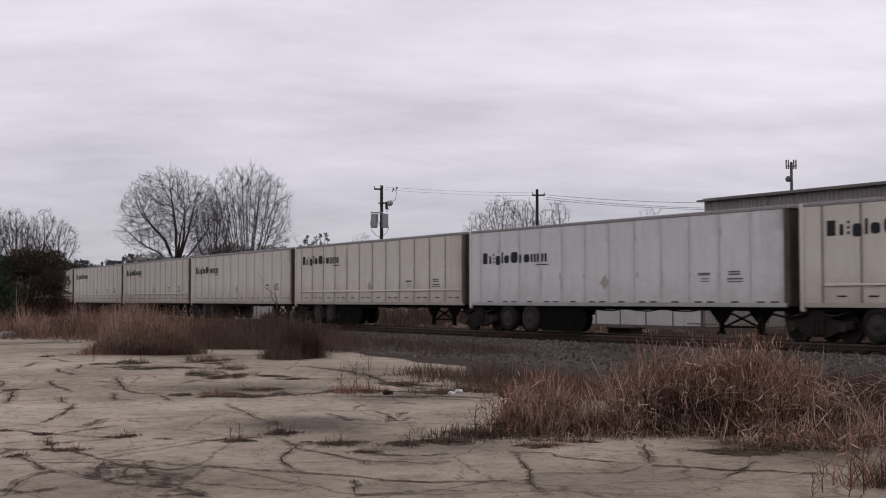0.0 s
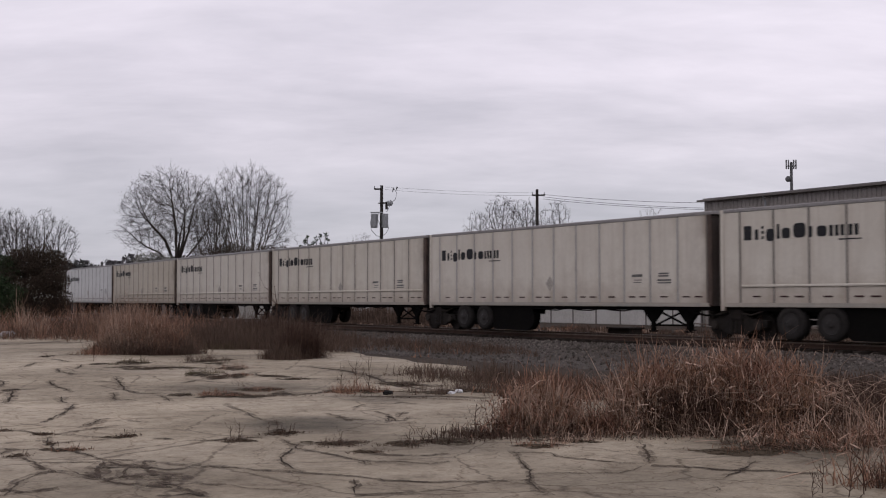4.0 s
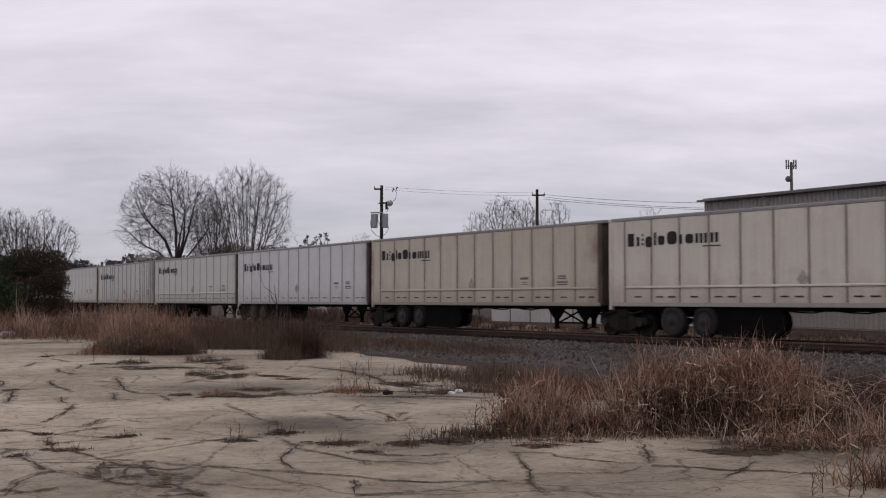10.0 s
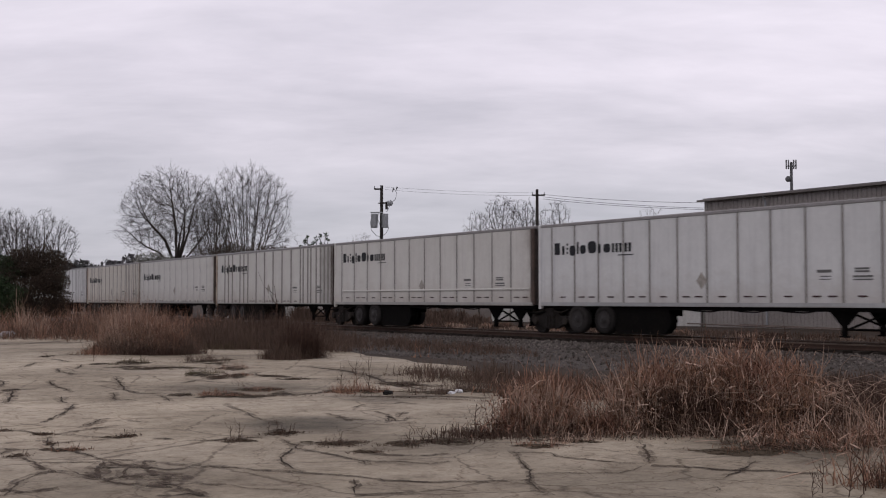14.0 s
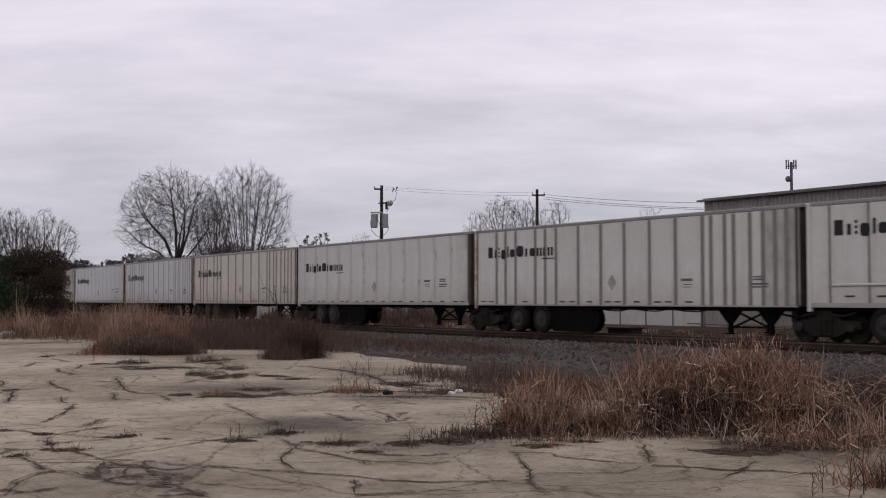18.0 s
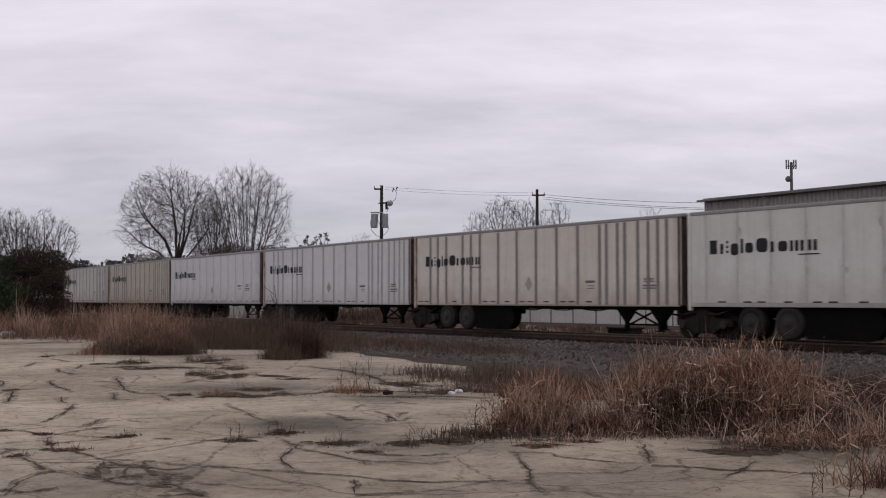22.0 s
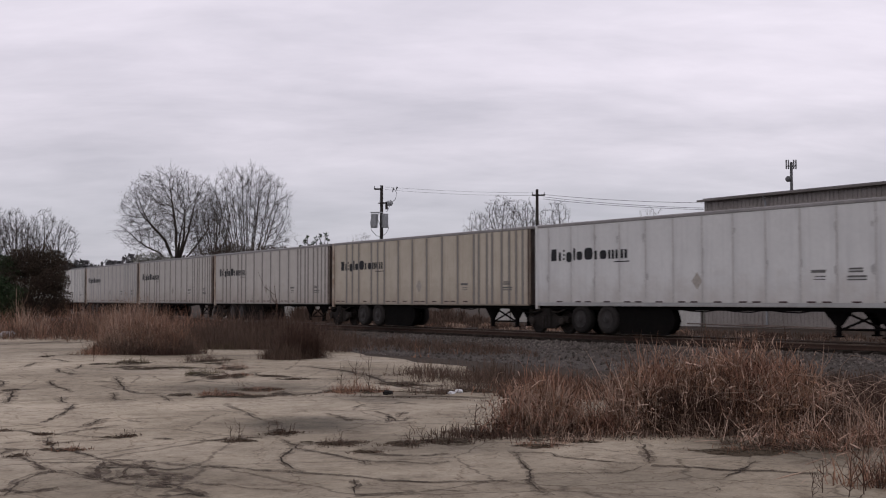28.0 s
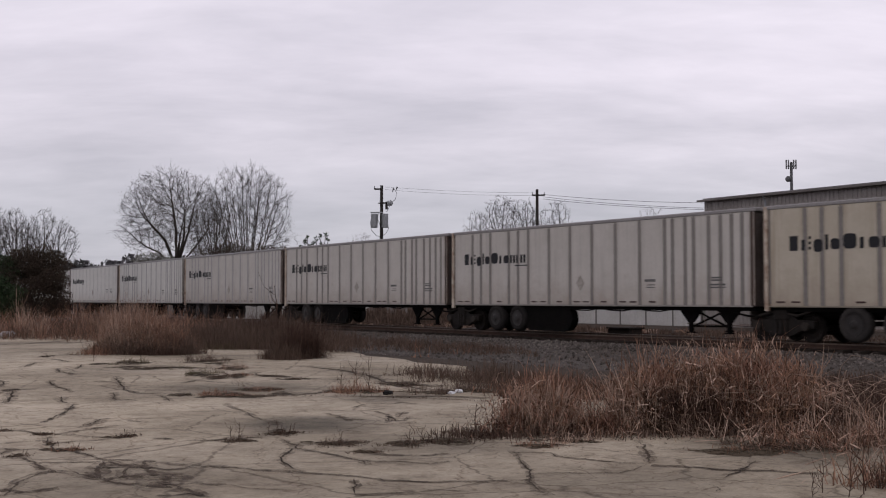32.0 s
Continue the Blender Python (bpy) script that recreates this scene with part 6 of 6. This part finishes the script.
def warehouse():
    th = thing("warehouse", "long grey corrugated-metal warehouse with a low roof", "warehouse")
    corner = (16.2, 71.0)
    th.matrix_world = pose(corner[0], corner[1], -0.05, 0, 0, math.degrees(math.atan2(-0.831, 0.556)))
    # local x runs towards the viewer's right along the wall, y away from the railway
    L, D, H = 60.0, 24.0, 7.72
    wall = Shape()
    n = int(L / 0.3)
    wave = []
    for i in range(n):
        x = i * 0.3
        wave += [(x, 0.0), (x + 0.19, 0.0), (x + 0.215, -0.05), (x + 0.275, -0.05)]
    wave.append((L, 0.0))
    k = len(wave)
    wall.v += [(x, y, 0) for x, y in wave] + [(x, y, H) for x, y in wave]
    wall.f += [(i, i + 1, k + i + 1, k + i) for i in range(k - 1)]
    part("front_wall", wall, SIDING, th, "corrugated grey siding")
    part("end_wall", Shape().box(0.0, 0.12, 0.06, D, 0, H), SIDING, th)
    part("end_wall", Shape().box(L - 0.12, L, 0.06, D, 0, H), SIDING, th)
    part("rear_wall", Shape().box(0.13, L - 0.13, D - 0.12, D, 0, H), SIDING, th)
    roof = Shape()
    for y0, z0, y1, z1 in ((-0.34, H + 0.1, D / 2, H + 1.5), (D / 2, H + 1.5, D + 0.34, H + 0.1)):
        rib = []
        for i in range(int((L + 0.6) / 0.6)):
            x = -0.3 + i * 0.6
            rib += [(x, 0.0), (x + 0.5, 0.0), (x + 0.53, 0.06), (x + 0.57, 0.06)]
        m = len(rib)
        b = len(roof.v)
        roof.v += [(x, y0, z0 + h) for x, h in rib] + [(x, y1, z1 + h) for x, h in rib]
        roof.f += [(b + i, b + i + 1, b + m + i + 1, b + m + i) for i in range(m - 1)]
    part("roof", roof, ROOFING, th, "dark ribbed roof sheets")
    part("gutter", Shape().box(-0.3, L + 0.3, -0.38, -0.30, H - 0.02, H + 0.09, 0.01), FASCIA, th, "grey-brown eaves gutter")
    part("soffit", Shape().box(-0.3, L + 0.3, -0.30, 0.0, H + 0.0, H + 0.04), FASCIA, th)
    for x in (4.9, 13.9, 22.9, 31.9):
        part("downpipe", Shape().tube([(x, -0.34, H - 0.02), (x, -0.14, H - 0.3), (x, -0.14, 0.2)], 0.06, 6), GREYMETAL, th, "pale downpipe")


warehouse()


def white_shed(x, y, length, height, depth, label):
    th = thing("white_shed", label, "shed")
    th.matrix_world = pose(x, y, -0.05, 0, 0, math.degrees(math.atan2(-0.831, 0.556)))
    step = 2.45
    for i in range(int(length / step + 0.01)):
        part("wall_panel", Shape().box(i * step + 0.02, (i + 1) * step - 0.02, 0, 0.12, 0, height, 0.01), WHITEWALL, th)
        part("joint_post", Shape().box((i + 1) * step - 0.05, (i + 1) * step + 0.05, -0.03, 0.06, 0, height), FASCIA, th)
    part("end_wall", Shape().box(0, 0.12, 0.13, depth, 0, height), WHITEWALL, th)
    part("end_wall", Shape().box(length - 0.12, length, 0.13, depth, 0, height), WHITEWALL, th)
    part("rear_wall", Shape().box(0, length, depth, depth + 0.12, 0, height), WHITEWALL, th)
    part("roof", Shape().prism([(-0.2, height), (length + 0.2, height), (length + 0.2, height + 0.15), (-0.2, height + 0.15)], -0.3, depth + 0.3), ROOFING, th)


white_shed(*along((16.0, 71.4), 22.0), 22.05, 2.9, 6.0, "low white metal shed beside the warehouse")
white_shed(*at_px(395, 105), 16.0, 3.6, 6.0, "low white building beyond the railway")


def trackside_box():
    th = thing("trackside_box", "low dark timber box standing beside the track", "box")
    th.matrix_world = pose(7.75, 49.0, -0.05, 0, 0, -56)
    part("box_body", Shape().box(-0.65, 0.65, -0.4, 0.4, 0.0, 0.42, 0.02), TIE, th)
    part("lid", Shape().box(-0.72, 0.72, -0.46, 0.46, 0.42, 0.49, 0.015), TIE, th)


trackside_box()


def litter(x, y, size, mat, label, seed):
    rr = random.Random(seed)
    bm = bmesh.new()
    bmesh.ops.create_icosphere(bm, subdivisions=2, radius=size)
    for v in bm.verts:
        v.co = Vector((v.co.x * 1.3, v.co.y, v.co.z * 0.6)) * rr.uniform(0.7, 1.2)
    sh = Shape()
    sh.take(bm)
    ob = part("litter", sh, mat)
    ob.location = (x, y, size * 0.45)
    tagged(ob, label, "litter", "litter on the slab")


litter(-0.94, 19.5, 0.07, RUBBER, "small dark lump of rubber on the slab", 1)
litter(0.27, 19.9, 0.06, RUBBISH, "crumpled white litter among the weeds", 2)
litter(0.15, 19.6, 0.05, RUBBISH, "scrap of white litter among the weeds", 3)
litter(-18.9, 50.0, 0.25, RUBBISH, "white plastic litter in the far grass", 4)


# ---- poles, wires, mast ----
def utility_pole(px, dist, top_px, label, arms, cans):
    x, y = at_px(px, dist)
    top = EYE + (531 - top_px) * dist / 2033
    th = thing("utility_pole", label, "utility pole", "utility poles along the railway")
    th.location = (x, y, -0.05)
    part("pole", Shape().tube([(0, 0, 0), (0, 0, top + 0.05)], [0.17, 0.12], 10), POLE, th)
    for z, w, off in arms:
        part("crossarm", Shape().box(-w + off, w + off, -0.19, -0.08, top - z - 0.06, top - z + 0.06, 0.01), POLE, th)
        for sx in (-0.9, 0.9):
            part("insulator", Shape().tube([(w * sx + off, -0.13, top - z + 0.06), (w * sx + off, -0.13, top - z + 0.26)], [0.05, 0.03], 6), GREYMETAL, th)
    for cx, z, r, h in cans:
        part("transformer", Shape().lathe([(0, r * 0.9), (0.05, r), (h - 0.05, r), (h, r * 0.8)], (cx, -0.3, top - z - h), "z", 14), GREYMETAL, th, "grey transformer can")
    return (x, y, top)


p1 = utility_pole(675, 90, 328, "dark wooden utility pole with transformer cans", ((0.25, 0.28, -0.3), (1.35, 0.45, 0.3)), ((-0.55, 2.2, 0.26, 1.1), (0.28, 2.2, 0.26, 1.1)))
p2 = utility_pole(951, 96, 335, "dark wooden utility pole with a short crossarm", ((0.45, 0.55, 0.1),), ())


def wire(a, b, sag, thick=0.014, name="overhead_wire"):
    pts = []
    for i in range(17):
        u = i / 16
        pts.append((a[0] + (b[0] - a[0]) * u, a[1] + (b[1] - a[1]) * u, a[2] + (b[2] - a[2]) * u - sag * 4 * u * (1 - u)))
    ob = part(name, Shape().tube(pts, thick, 4), WIRE)
    tagged(ob, "thin dark overhead wire from a utility pole", "wire", "overhead wires")


wire((p1[0] + 0.3, p1[1], p1[2] - 0.12), (p2[0] - 0.2, p2[1], p2[2] - 0.28), 0.12, 0.008)
wire((p1[0] + 0.3, p1[1], p1[2] - 0.32), (p2[0] - 0.2, p2[1], p2[2] - 0.5), 0.15, 0.008)
# these end unattached behind the warehouse, placed to fit the camera's view
for dz, top in ((0.42, 6.60), (0.62, 6.24), (0.80, 6.14)):
    wire((p2[0] + 0.5, p2[1], p2[2] - dz), (17.75, 78.0, EYE + top), 0.14)


def pole_fittings():
    """Bracket arms, cut-outs and looping leads on the transformer pole, and a bracket on the other."""
    th = thing("pole_hardware", "insulators and looping leads fixed on the pole", "pole hardware")
    x, y, t = p1
    th.location = (x, y - 0.2, 0)
    loop = lambda *p: Shape().tube([(a, 0, t - b) for a, b in p], 0.022, 5)
    part("lead", loop((-0.75, 2.3), (-0.85, 2.9), (-0.8, 3.5), (-0.4, 3.95), (-0.05, 4.05)), WIRE, th)
    part("lead", loop((0.5, 2.9), (0.55, 3.4), (0.35, 3.8), (0.05, 4.0)), WIRE, th)
    part("lead", loop((-0.25, 2.2), (-0.3, 2.7), (-0.1, 3.1), (0.0, 3.3)), WIRE, th)
    part("lead", loop((0.95, 0.25), (1.2, 0.6), (1.1, 1.1), (0.75, 1.4), (0.4, 2.1)), WIRE, th)
    part("bracket", Shape().box(-0.25, 0.9, -0.04, 0.04, t - 1.46, t - 1.38), POLE, th)
    for a in (0.55, 0.75):
        part("cutout", Shape().lathe([(-0.2, 0.06), (-0.1, 0.13), (0.1, 0.13), (0.2, 0.06)], (a, 0, t - 1.42), "z", 8), GREYMETAL, th)
    part("bracket", Shape().box(0.3, 0.5, -0.04, 0.04, t - 1.9, t - 1.3), POLE, th)
    part("insulator", Shape().tube([(0.85, 0, t - 0.55), (0.95, 0, t - 0.22)], [0.04, 0.07], 6), GREYMETAL, th)
    part("insulator", Shape().tube([(1.15, 0, t - 0.35), (1.25, 0, t - 0.12)], [0.04, 0.07], 6), GREYMETAL, th)
    part("cover_rail", Shape().box(-0.85, 0.1, -0.05, 0.05, t - 2.2, t - 2.1), GREYMETAL, th)


pole_fittings()


def cell_mast():
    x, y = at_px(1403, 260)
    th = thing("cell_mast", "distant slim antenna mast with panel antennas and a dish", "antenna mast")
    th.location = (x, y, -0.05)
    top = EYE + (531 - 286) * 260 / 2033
    part("pole", Shape().tube([(0, 0, 0), (0, 0, top)], [0.45, 0.3], 10), MAST, th)
    part("head_frame", Shape().box(-1.1, 1.1, -0.15, 0.15, top - 1.0, top - 0.8), MAST, th)
    for cx in (-1.2, -0.7, 0.5, 1.0):
        part("panel_antenna", Shape().box(cx - 0.14, cx + 0.14, -0.3, -0.1, top - 1.6, top + 0.5, 0.03), MAST, th)
    part("dish", Shape().lathe([(-0.2, 0.1), (-0.1, 0.5), (0.1, 0.7), (0.15, 0.7)], (-0.8, -0.4, top - 3.9), "y", 16), MAST, th, "round grey microwave dish")


cell_mast()


# ---- the train's motion ----
def motions():
    times = [0.5 * i for i in range(65)]
    for k, ob in enumerate(train):
        rows = []
        for t in times:
            a = advance(t)
            rx, ry = track(REAR[k + 1] - a)
            fx, fy = track(REAR[k] - a)
            rows.append((t, pose(rx, ry, RAIL - 0.04, 0, 0, math.degrees(math.atan2(fy - ry, fx - rx)))))
        walk(ob, rows)
    for k, ob in enumerate(bogies):
        rows = []
        for t in times:
            s = REAR[k] - advance(t) - 0.4
            x, y = track(s)
            rows.append((t, pose(x, y, RAIL, 0, 0, math.degrees(-heading(s)) - 90)))
        walk(ob, rows)
        for axle in ob.children:
            if axle.name.startswith("wheelset"):
                x = axle.location.x
                walk(axle, [(i / 15, pose(x, 0, 0.42) @ pose(0, 0, 0, 0, math.degrees((advance(i / 15) - advance(0)) / 0.42), 0)) for i in range(481)])


motions()
